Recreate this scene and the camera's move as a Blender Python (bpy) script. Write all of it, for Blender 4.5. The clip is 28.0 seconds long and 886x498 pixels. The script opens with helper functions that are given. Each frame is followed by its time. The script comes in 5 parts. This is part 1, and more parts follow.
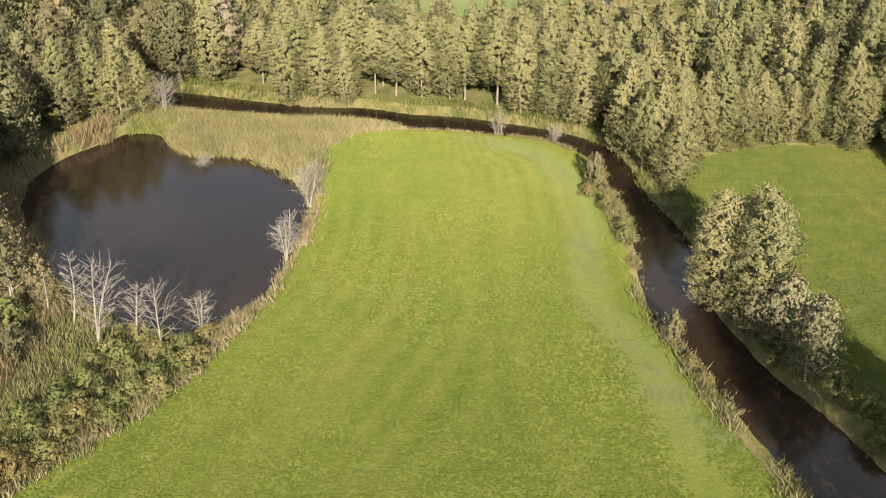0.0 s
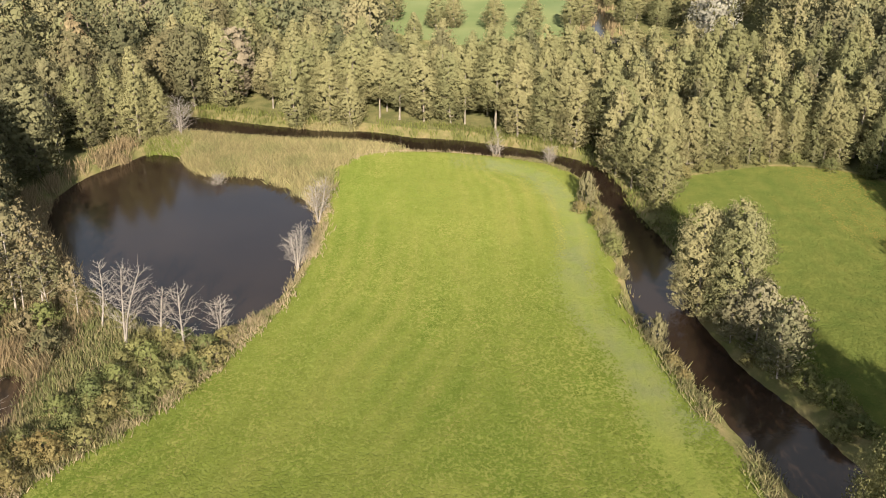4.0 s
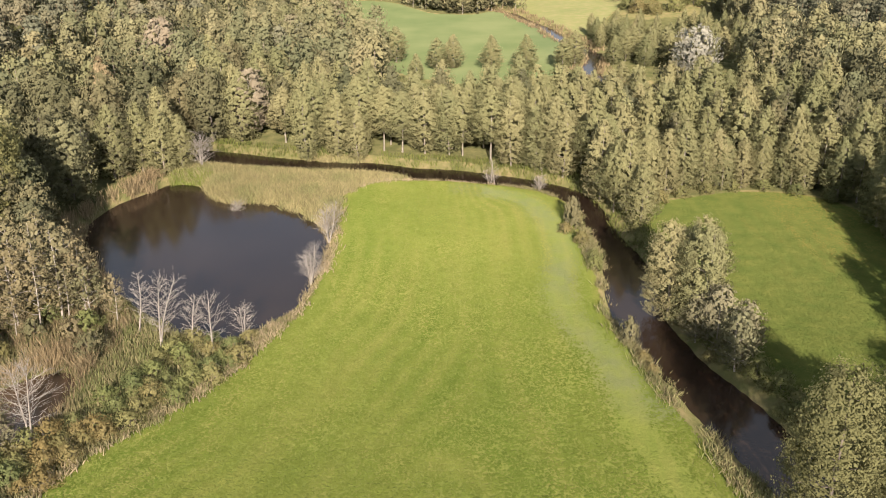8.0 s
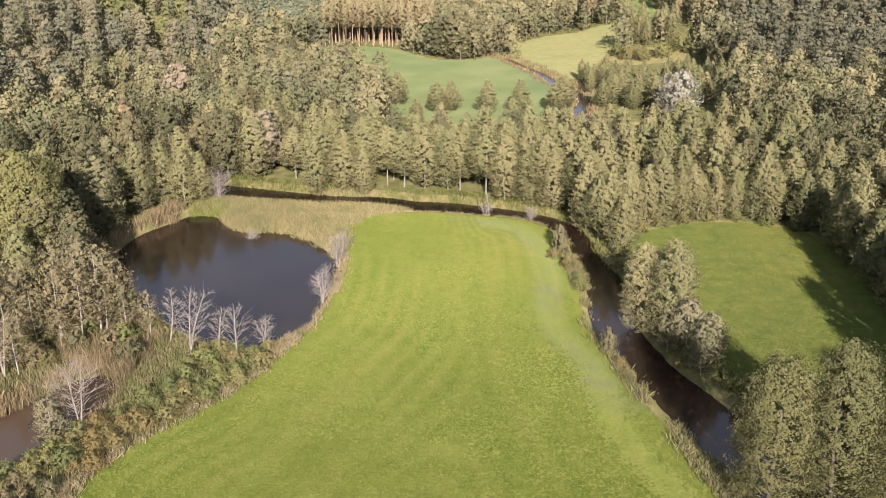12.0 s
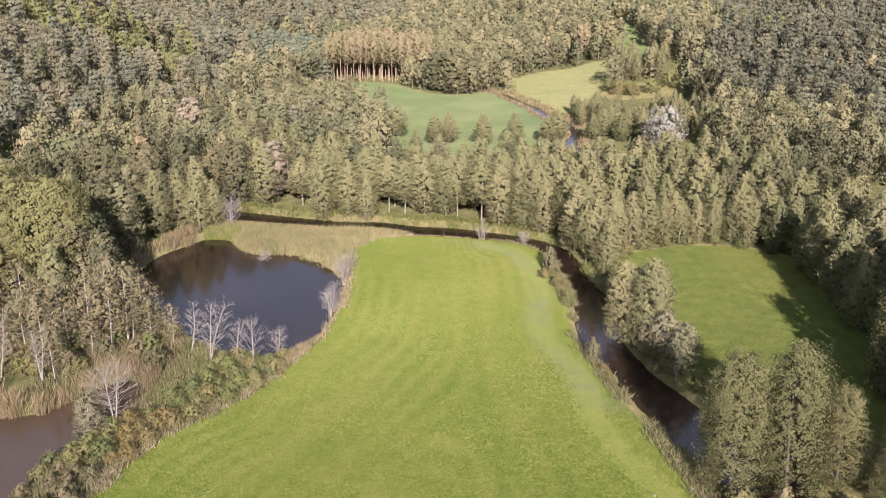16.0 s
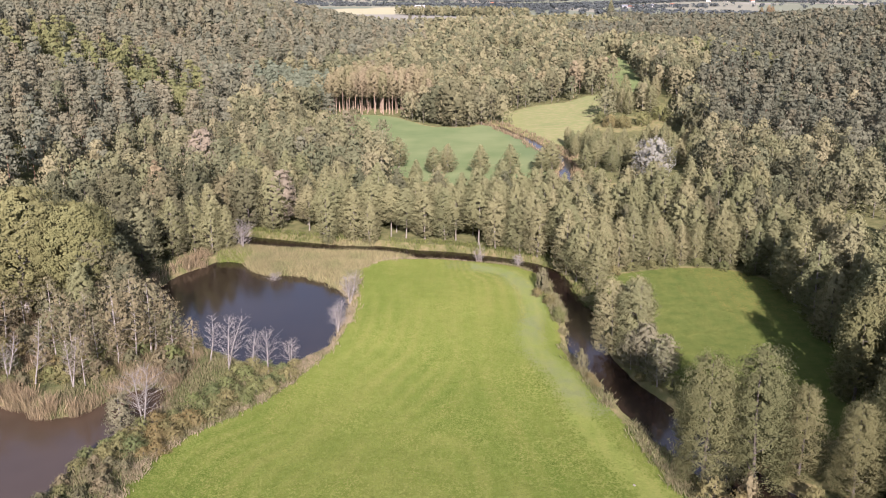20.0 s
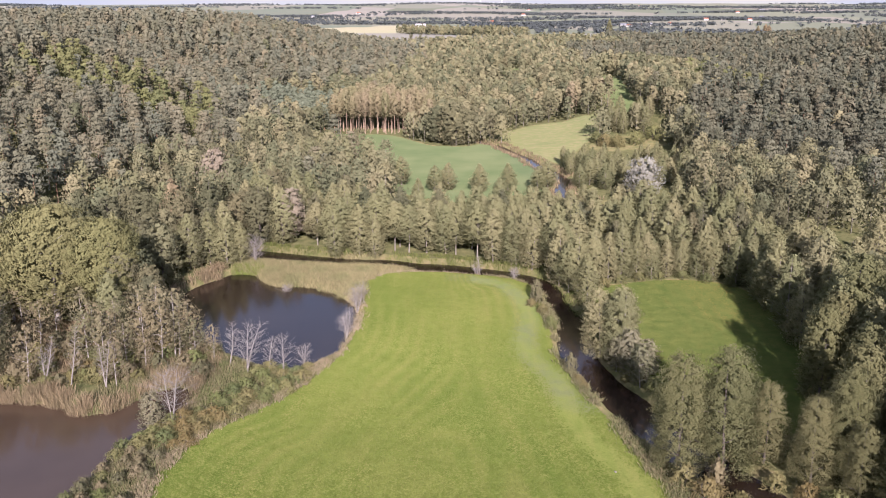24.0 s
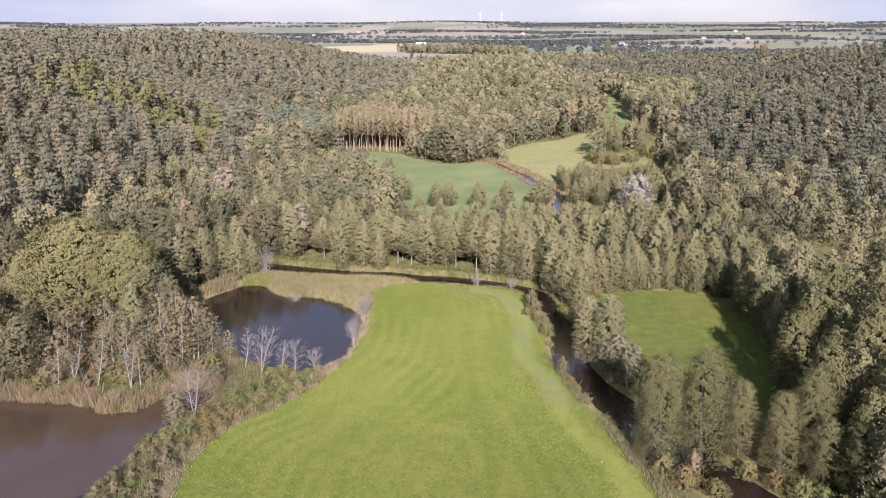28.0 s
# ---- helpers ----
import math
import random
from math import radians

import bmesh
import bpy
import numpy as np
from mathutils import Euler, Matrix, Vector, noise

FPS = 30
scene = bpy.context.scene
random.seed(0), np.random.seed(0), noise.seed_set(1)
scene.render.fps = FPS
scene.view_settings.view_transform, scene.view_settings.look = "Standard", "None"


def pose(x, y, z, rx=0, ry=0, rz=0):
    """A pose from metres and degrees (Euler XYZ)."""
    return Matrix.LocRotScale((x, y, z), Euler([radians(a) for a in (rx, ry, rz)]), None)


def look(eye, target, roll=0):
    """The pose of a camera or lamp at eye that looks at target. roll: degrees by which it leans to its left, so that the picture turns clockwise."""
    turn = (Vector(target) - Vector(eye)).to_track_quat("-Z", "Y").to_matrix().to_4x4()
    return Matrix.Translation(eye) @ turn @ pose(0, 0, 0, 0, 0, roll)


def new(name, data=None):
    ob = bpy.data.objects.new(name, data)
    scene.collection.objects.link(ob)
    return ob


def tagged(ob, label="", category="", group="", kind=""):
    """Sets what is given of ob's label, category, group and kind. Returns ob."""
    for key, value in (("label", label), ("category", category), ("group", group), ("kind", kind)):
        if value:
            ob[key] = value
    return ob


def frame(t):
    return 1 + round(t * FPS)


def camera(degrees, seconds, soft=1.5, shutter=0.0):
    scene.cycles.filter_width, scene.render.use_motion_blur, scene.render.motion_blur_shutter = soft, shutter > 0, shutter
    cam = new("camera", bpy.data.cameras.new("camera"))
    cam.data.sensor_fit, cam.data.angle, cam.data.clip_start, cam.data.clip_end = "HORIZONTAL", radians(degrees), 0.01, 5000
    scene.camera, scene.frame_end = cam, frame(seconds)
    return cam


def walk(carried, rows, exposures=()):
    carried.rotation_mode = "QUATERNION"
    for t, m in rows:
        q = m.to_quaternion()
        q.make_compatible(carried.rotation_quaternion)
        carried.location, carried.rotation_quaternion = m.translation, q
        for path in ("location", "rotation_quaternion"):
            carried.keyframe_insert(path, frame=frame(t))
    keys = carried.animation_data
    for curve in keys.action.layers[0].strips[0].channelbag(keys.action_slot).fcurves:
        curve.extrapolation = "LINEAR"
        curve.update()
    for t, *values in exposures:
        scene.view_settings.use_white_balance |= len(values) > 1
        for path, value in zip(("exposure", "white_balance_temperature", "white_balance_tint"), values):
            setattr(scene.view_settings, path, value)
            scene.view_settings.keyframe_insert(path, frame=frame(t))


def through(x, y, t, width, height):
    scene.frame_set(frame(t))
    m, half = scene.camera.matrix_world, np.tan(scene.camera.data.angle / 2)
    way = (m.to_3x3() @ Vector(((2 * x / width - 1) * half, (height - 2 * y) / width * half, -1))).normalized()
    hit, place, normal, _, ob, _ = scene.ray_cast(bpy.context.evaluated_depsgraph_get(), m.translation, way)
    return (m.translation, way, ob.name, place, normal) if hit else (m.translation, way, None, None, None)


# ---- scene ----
# camera: seconds, place, heading (degrees to the right of +y), pitch, roll
cam = camera(51.8, 28.0, 1.05)
PATH = [
    (0, -0.399, 22.998, 40.887, -0.158, -27.223, -0.100),
    (1, -0.251, 21.929, 40.914, -0.272, -26.826, -0.106),
    (2, -0.328, 20.536, 41.046, -0.207, -26.323, -0.075),
    (3, -0.405, 18.667, 41.383, -0.152, -25.736, 0.000),
    (4, -0.376, 16.553, 42.154, -0.217, -25.415, -0.044),
    (5, -0.208, 14.175, 42.697, -0.279, -24.905, -0.206),
    (6, 0.049, 11.490, 43.266, -0.378, -24.340, -0.374),
    (7, 0.253, 8.564, 43.858, -0.461, -23.702, -0.433),
    (8, 0.337, 5.482, 44.391, -0.490, -22.983, -0.428),
    (9, 0.335, 2.385, 44.852, -0.477, -22.203, -0.398),
    (10, 0.292, -0.548, 45.365, -0.402, -21.496, -0.402),
    (11, 0.264, -3.460, 45.927, -0.357, -20.890, -0.373),
    (12, 0.312, -6.174, 46.401, -0.357, -20.309, -0.371),
    (13, 0.320, -8.717, 46.829, -0.344, -19.761, -0.386),
    (14, 0.138, -11.311, 47.457, -0.211, -19.286, -0.227),
    (15, 0.131, -13.876, 47.774, -0.183, -18.765, -0.196),
    (16, 0.141, -16.371, 47.965, -0.151, -18.209, -0.229),
    (17, 0.123, -18.845, 48.138, -0.090, -17.644, -0.228),
    (18, 0.064, -21.290, 48.362, -0.060, -17.114, -0.202),
    (19, -0.023, -23.747, 48.694, -0.051, -16.626, -0.171),
    (20, -0.118, -26.266, 49.140, -0.001, -16.158, -0.100),
    (21, -0.174, -28.825, 49.654, 0.011, -15.786, -0.098),
    (22, -0.200, -31.486, 50.244, -0.004, -15.536, -0.100),
    (23, -0.184, -34.421, 51.114, 0.004, -15.365, -0.100),
    (24, -0.203, -37.185, 51.680, -0.023, -15.130, -0.102),
    (25, -0.242, -39.811, 52.185, -0.022, -14.869, -0.095),
    (26, -0.290, -42.348, 52.687, -0.021, -14.596, -0.057),
    (27, -0.302, -44.843, 53.124, -0.031, -14.329, -0.095),
    (28, -0.311, -47.212, 53.398, -0.029, -14.066, -0.099),
]


def aim(x, y, z, head, pitch, roll):
    a, b = radians(head), radians(pitch)
    d = Vector((math.sin(a) * math.cos(b), math.cos(a) * math.cos(b), math.sin(b)))
    return look((x, y, z), Vector((x, y, z)) + d * 10, roll)


walk(cam, [(t, aim(x, y, z, h, p, r)) for t, x, y, z, h, p, r in PATH],
     exposures=[(0, 1.18, 6600, 11), (8, 1.15, 6400, 17), (17, 1.12, 5740, 28), (28, 0.93, 5540, 32)])

# ---- sky and sun: low sun behind the camera, a little to its right ----
SUN_DIR = Vector((0.06, -0.922, 0.382)).normalized()
sun = new("sun", bpy.data.lights.new("sun", "SUN"))
sun.data.energy, sun.data.angle, sun.data.color = 4.75, radians(0.6), (1.0, 0.90, 0.74)
sun.matrix_world = look(SUN_DIR * 800, (0, 0, 0))

world = bpy.data.worlds.new("world")
scene.world = world
world.use_nodes = True
wn, wl = world.node_tree.nodes, world.node_tree.links
wn.clear()
sky = wn.new("ShaderNodeTexSky")
sky.sky_type, sky.sun_disc = "NISHITA", False
sky.sun_elevation, sky.sun_rotation = math.asin(SUN_DIR.z), math.atan2(SUN_DIR.x, SUN_DIR.y)
sky.air_density, sky.dust_density, sky.ozone_density = 1.0, 0.3, 1.2
way = wn.new("ShaderNodeTexCoord")
flat = wn.new("ShaderNodeMapping")
flat.inputs["Scale"].default_value = (1.0, 1.0, 3.2)
cloud = wn.new("ShaderNodeTexNoise")
cloud.inputs["Scale"].default_value, cloud.inputs["Detail"].default_value = 2.6, 6.0
veil = wn.new("ShaderNodeMapRange")
veil.inputs["From Min"].default_value, veil.inputs["From Max"].default_value = 0.42, 0.68
veil.inputs["To Min"].default_value, veil.inputs["To Max"].default_value = 0.5, 1.0
mixed = wn.new("ShaderNodeMix")
mixed.data_type = "RGBA"
mixed.inputs["B"].default_value = (4.5, 4.9, 5.1, 1)
back = wn.new("ShaderNodeBackground")
back.inputs["Strength"].default_value = 0.070
out = wn.new("ShaderNodeOutputWorld")
wl.new(way.outputs["Generated"], flat.inputs["Vector"])
wl.new(flat.outputs["Vector"], cloud.inputs["Vector"])
wl.new(cloud.outputs["Fac"], veil.inputs["Value"])
wl.new(veil.outputs["Result"], mixed.inputs["Factor"])
wl.new(sky.outputs["Color"], mixed.inputs["A"])
wl.new(mixed.outputs["Result"], back.inputs["Color"])
wl.new(back.outputs["Background"], out.inputs["Surface"])


# ---- materials ----
class Nodes:
    """A small helper to write node trees down in lines."""

    def __init__(self, name):
        self.m = bpy.data.materials.new(name)
        self.m.use_nodes = True
        self.n, self.l = self.m.node_tree.nodes, self.m.node_tree.links
        self.n.clear()
        self.o = self.n.new("ShaderNodeOutputMaterial")
        self.pos = None

    def put(self, sock, v):
        if isinstance(v, bpy.types.NodeSocket):
            self.l.new(v, sock)
        elif v is not None:
            if isinstance(v, tuple) and len(v) == 3 and sock.type == "RGBA":
                v = (*v, 1)
            sock.default_value = v

    def where(self):
        if self.pos is None:
            self.pos = self.n.new("ShaderNodeTexCoord").outputs["Object"]
        return self.pos

    def stretch(self, scale, turn=0.0):
        k = self.n.new("ShaderNodeMapping")
        self.l.new(self.where(), k.inputs["Vector"])
        k.inputs["Scale"].default_value = scale
        k.inputs["Rotation"].default_value = (0, 0, turn)
        return k.outputs["Vector"]

    def noise(self, scale, detail=4.0, vec=None, rough=0.55):
        k = self.n.new("ShaderNodeTexNoise")
        self.l.new(vec or self.where(), k.inputs["Vector"])
        k.inputs["Scale"].default_value, k.inputs["Detail"].default_value = scale, detail
        k.inputs["Roughness"].default_value = rough
        return k.outputs["Fac"]

    def cells(self, scale, vec=None, what="Color"):
        k = self.n.new("ShaderNodeTexVoronoi")
        self.l.new(vec or self.where(), k.inputs["Vector"])
        k.inputs["Scale"].default_value = scale
        return k.outputs[what]

    def span(self, v, a, b, c=0.0, d=1.0):
        k = self.n.new("ShaderNodeMapRange")
        for i, x in zip(("Value", "From Min", "From Max", "To Min", "To Max"), (v, a, b, c, d)):
            self.put(k.inputs[i], x)
        return k.outputs["Result"]

    def math(self, op, a, b=0.0):
        k = self.n.new("ShaderNodeMath")
        k.operation = op
        self.put(k.inputs[0], a), self.put(k.inputs[1], b)
        return k.outputs["Value"]

    def mix(self, f, a, b, blend="MIX"):
        k = self.n.new("ShaderNodeMix")
        k.data_type, k.blend_type = "RGBA", blend
        self.put(k.inputs["Factor"], f), self.put(k.inputs["A"], a), self.put(k.inputs["B"], b)
        return k.outputs["Result"]

    def ramp(self, v, stops):
        k = self.n.new("ShaderNodeValToRGB")
        e = k.color_ramp.elements
        while len(e) < len(stops):
            e.new(0.5)
        for s, (p, c) in zip(e, stops):
            s.position, s.color = p, (*c, 1)
        self.put(k.inputs["Fac"], v)
        return k.outputs["Color"]

    def attr(self, name):
        k = self.n.new("ShaderNodeAttribute")
        k.attribute_name = name
        return k.outputs["Fac"]

    def each(self):
        return self.n.new("ShaderNodeObjectInfo").outputs["Random"]

    def island(self):
        return self.n.new("ShaderNodeNewGeometry").outputs["Random Per Island"]

    def bump(self, h, strength, dist):
        k = self.n.new("ShaderNodeBump")
        self.put(k.inputs["Height"], h)
        k.inputs["Strength"].default_value, k.inputs["Distance"].default_value = strength, dist
        return k.outputs["Normal"]

    def solid(self, color, rough=0.8, normal=None, metal=0.0, spec=0.3):
        k = self.n.new("ShaderNodeBsdfPrincipled")
        self.put(k.inputs["Base Color"], color), self.put(k.inputs["Roughness"], rough)
        k.inputs["Metallic"].default_value, k.inputs["Specular IOR Level"].default_value = metal, spec
        if normal:
            self.put(k.inputs["Normal"], normal)
        self.l.new(k.outputs["BSDF"], self.o.inputs["Surface"])
        return self.m

    def leafy(self, color, through=0.25):
        a, b, c = (self.n.new("ShaderNode" + s) for s in ("BsdfDiffuse", "BsdfTranslucent", "MixShader"))
        self.put(a.inputs["Color"], color), self.put(b.inputs["Color"], color)
        a.inputs["Roughness"].default_value = 0.6
        c.inputs["Fac"].default_value = through
        self.l.new(a.outputs["BSDF"], c.inputs[1]), self.l.new(b.outputs["BSDF"], c.inputs[2])
        self.l.new(c.outputs["Shader"], self.o.inputs["Surface"])
        return self.m


def leaves(name, stops, spread=0.12, through=0.14, own=True):
    """Foliage: a hue for each plant, a lighter or darker tone for each spray of leaves."""
    k = Nodes(name)
    plant = k.math("FRACT", k.math("ADD", k.each(), k.attr("tone"))) if own else k.attr("tone")
    base = k.ramp(plant, stops)
    tone = k.span(k.island(), 0, 1, 1 - spread, 1 + spread)
    patch = k.span(k.noise(0.7, 3.0), 0.3, 0.7, 0.9, 1.1)
    grey = k.n.new("ShaderNodeCombineColor")
    v = k.math("MULTIPLY", tone, patch)
    for s in ("Red", "Green", "Blue"):
        k.l.new(v, grey.inputs[s])
    return k.leafy(k.mix(1.0, base, grey.outputs["Color"], "MULTIPLY"), through)


def bark(name, a, b, scale=3.0):
    k = Nodes(name)
    f = k.noise(scale, 6.0, k.stretch((1, 1, 0.35)))
    return k.solid(k.mix(k.span(f, 0.35, 0.65), a, b), 0.9, k.bump(f, 0.5, 0.05))


def plain(name, a, b, scale=1.5, rough=0.7, metal=0.0):
    k = Nodes(name)
    f = k.noise(scale, 5.0)
    return k.solid(k.mix(k.span(f, 0.3, 0.7), a, b), rough, k.bump(k.noise(scale * 6, 3.0), 0.15, 0.02), metal)


LEAF_ALDER = leaves("alder_leaves", [(0.0, (0.222, 0.216, 0.103)), (0.2, (0.262, 0.246, 0.120)), (0.4, (0.198, 0.200, 0.096)), (0.55, (0.245, 0.236, 0.114)), (0.75, (0.282, 0.255, 0.130)), (0.9, (0.208, 0.208, 0.100)), (1.0, (0.250, 0.234, 0.117))])
LEAF_WOOD = leaves("wood_leaves", [(0.0, (0.187, 0.185, 0.093)), (0.2, (0.270, 0.245, 0.129)), (0.4, (0.149, 0.155, 0.085)), (0.55, (0.226, 0.215, 0.114)), (0.75, (0.292, 0.256, 0.140)), (0.9, (0.165, 0.167, 0.089)), (1.0, (0.237, 0.218, 0.118))], 0.09)
LEAF_DARK = leaves("dark_leaves", [(0.0, (0.110, 0.115, 0.063)), (0.3, (0.167, 0.155, 0.083)), (0.6, (0.125, 0.126, 0.072)), (0.8, (0.201, 0.175, 0.092)), (1.0, (0.144, 0.138, 0.078))])
LEAF_PINE = leaves("pine_needles", [(0.0, (0.151, 0.150, 0.097)), (0.3, (0.213, 0.198, 0.124)), (0.6, (0.166, 0.170, 0.115)), (0.8, (0.233, 0.203, 0.124)), (1.0, (0.177, 0.173, 0.106))], 0.1)
# the pine colours again, darker, with hillside and cloud shade put into them
LEAF_PINE_SHADE = leaves("shaded_pine_needles", [(0.0, (0.120, 0.124, 0.081)), (0.3, (0.168, 0.161, 0.103)), (0.6, (0.132, 0.138, 0.094)), (0.8, (0.186, 0.166, 0.103)), (1.0, (0.142, 0.143, 0.090))], 0.1)
LEAF_YOUNG = leaves("young_needles", [(0.0, (0.165, 0.180, 0.115)), (0.5, (0.185, 0.200, 0.130)), (1.0, (0.150, 0.168, 0.108))], 0.1)
LEAF_LARCH = leaves("larch_leaves", [(0.0, (0.178, 0.182, 0.072)), (0.5, (0.205, 0.200, 0.085)), (1.0, (0.160, 0.168, 0.072))])
LEAF_POPLAR = leaves("poplar_leaves", [(0.0, (0.205, 0.20, 0.082)), (1.0, (0.235, 0.218, 0.096))])
LEAF_SILVER = leaves("silver_leaves", [(0.0, (0.29, 0.285, 0.225)), (1.0, (0.33, 0.315, 0.255))])
LEAF_ORANGE = leaves("autumn_leaves", [(0.0, (0.285, 0.205, 0.115)), (0.5, (0.285, 0.225, 0.13)), (1.0, (0.25, 0.21, 0.115))])
LEAF_BIRCH = leaves("birch_leaves", [(0.0, (0.285, 0.245, 0.135)), (0.3, (0.31, 0.25, 0.15)), (0.6, (0.245, 0.225, 0.115)), (1.0, (0.30, 0.25, 0.14))])
LEAF_TALL = leaves("tall_alder_leaves", [(0.0, (0.193, 0.187, 0.083)), (0.4, (0.221, 0.204, 0.095)), (0.7, (0.172, 0.173, 0.078)), (1.0, (0.212, 0.199, 0.090))], 0.12, 0.3)
LEAF_GREY = leaves("grey_willow_leaves", [(0.0, (0.195, 0.180, 0.105)), (0.5, (0.225, 0.205, 0.125)), (1.0, (0.175, 0.170, 0.095))])
LEAF_PINK = leaves("faded_leaves", [(0.0, (0.285, 0.235, 0.165)), (1.0, (0.265, 0.225, 0.155))])
LEAF_WILLOW = leaves("willow_leaves", [(0.0, (0.196, 0.165, 0.090)), (0.4, (0.236, 0.196, 0.112)), (0.7, (0.160, 0.152, 0.080)), (1.0, (0.204, 0.180, 0.100))])
LEAF_BRAMBLE = leaves("bramble_leaves", [(0.0, (0.169, 0.189, 0.070)), (0.3, (0.224, 0.218, 0.087)), (0.55, (0.137, 0.158, 0.064)), (0.8, (0.246, 0.213, 0.092)), (1.0, (0.191, 0.200, 0.080))])
LEAF_RUST = leaves("rusty_leaves", [(0.0, (0.209, 0.160, 0.066)), (0.5, (0.242, 0.198, 0.088)), (1.0, (0.179, 0.165, 0.068))])
# leaves of the distant belts, greyed and blued in place of haze
LEAF_FAR = leaves("far_hazy_leaves", [(0.0, (0.080, 0.092, 0.088)), (0.5, (0.110, 0.120, 0.110)), (1.0, (0.092, 0.102, 0.100))])
REED_TAN = leaves("dry_reeds", [(0.0, (0.275, 0.208, 0.118)), (0.5, (0.320, 0.248, 0.145)), (1.0, (0.225, 0.182, 0.10))], 0.35, 0.3)
REED_GREEN = leaves("green_reeds", [(0.0, (0.262, 0.240, 0.112)), (0.35, (0.345, 0.292, 0.150)), (0.7, (0.222, 0.224, 0.096)), (1.0, (0.375, 0.312, 0.172))], 0.3, 0.3)
STRAW = leaves("straw_grass", [(0.0, (0.34, 0.275, 0.165)), (0.5, (0.40, 0.325, 0.205)), (1.0, (0.28, 0.24, 0.13))], 0.2, 0.3)
GRASS_LONG = leaves("long_grass", [(0.0, (0.184, 0.198, 0.078)), (0.4, (0.285, 0.239, 0.133)), (0.7, (0.152, 0.175, 0.064)), (1.0, (0.313, 0.258, 0.147))], 0.35, 0.3)
GRASS_GREEN = leaves("green_grass", [(0.0, (0.135, 0.162, 0.045)), (0.4, (0.180, 0.184, 0.059)), (0.7, (0.117, 0.140, 0.041)), (1.0, (0.216, 0.194, 0.081))], 0.3, 0.3)
TURF = leaves("turf_blades", [(0.0, (0.102, 0.138, 0.024)), (0.35, (0.133, 0.160, 0.031)), (0.65, (0.168, 0.182, 0.042)), (1.0, (0.218, 0.208, 0.062))], 0.05, 0.08, False)
TURF_DARK = leaves("dark_turf_blades", [(0.0, (0.075, 0.105, 0.025)), (0.5, (0.102, 0.120, 0.031)), (1.0, (0.178, 0.152, 0.042))], 0.05, 0.08, False)
MOSS = leaves("sedge", [(0.0, (0.180, 0.225, 0.050)), (1.0, (0.216, 0.243, 0.068))], 0.25, 0.3)
BARK_GREY = bark("grey_bark", (0.20, 0.17, 0.13), (0.34, 0.30, 0.24))
BARK_DARK = bark("dark_bark", (0.09, 0.075, 0.06), (0.18, 0.15, 0.12))
BARK_PALE = bark("pale_bark", (0.30, 0.265, 0.22), (0.46, 0.41, 0.35))
BARK_BIRCH = bark("birch_bark", (0.30, 0.20, 0.12), (0.46, 0.35, 0.25))
BARK_BARE = bark("bare_bark", (0.21, 0.185, 0.155), (0.37, 0.33, 0.285))
BARK_PINE = bark("pine_bark", (0.22, 0.12, 0.07), (0.30, 0.19, 0.12))


def water_material(name="dark_water", a=(0.020, 0.012, 0.008), b=(0.033, 0.021, 0.014)):
    k = Nodes(name)
    big, small = k.noise(0.35, 3.0), k.noise(2.4, 3.0, k.stretch((0.6, 1.6, 1)))
    f = k.math("ADD", k.math("MULTIPLY", small, 0.25), big)
    tint = k.mix(k.span(k.noise(0.06, 3.0), 0.35, 0.65), a, b)
    return k.solid(tint, 0.12, k.bump(f, 0.10, 0.10), 0, 0.32)


WATER = water_material()
WATER_BROWN = water_material("brown_water", (0.072, 0.046, 0.028), (0.092, 0.060, 0.038))


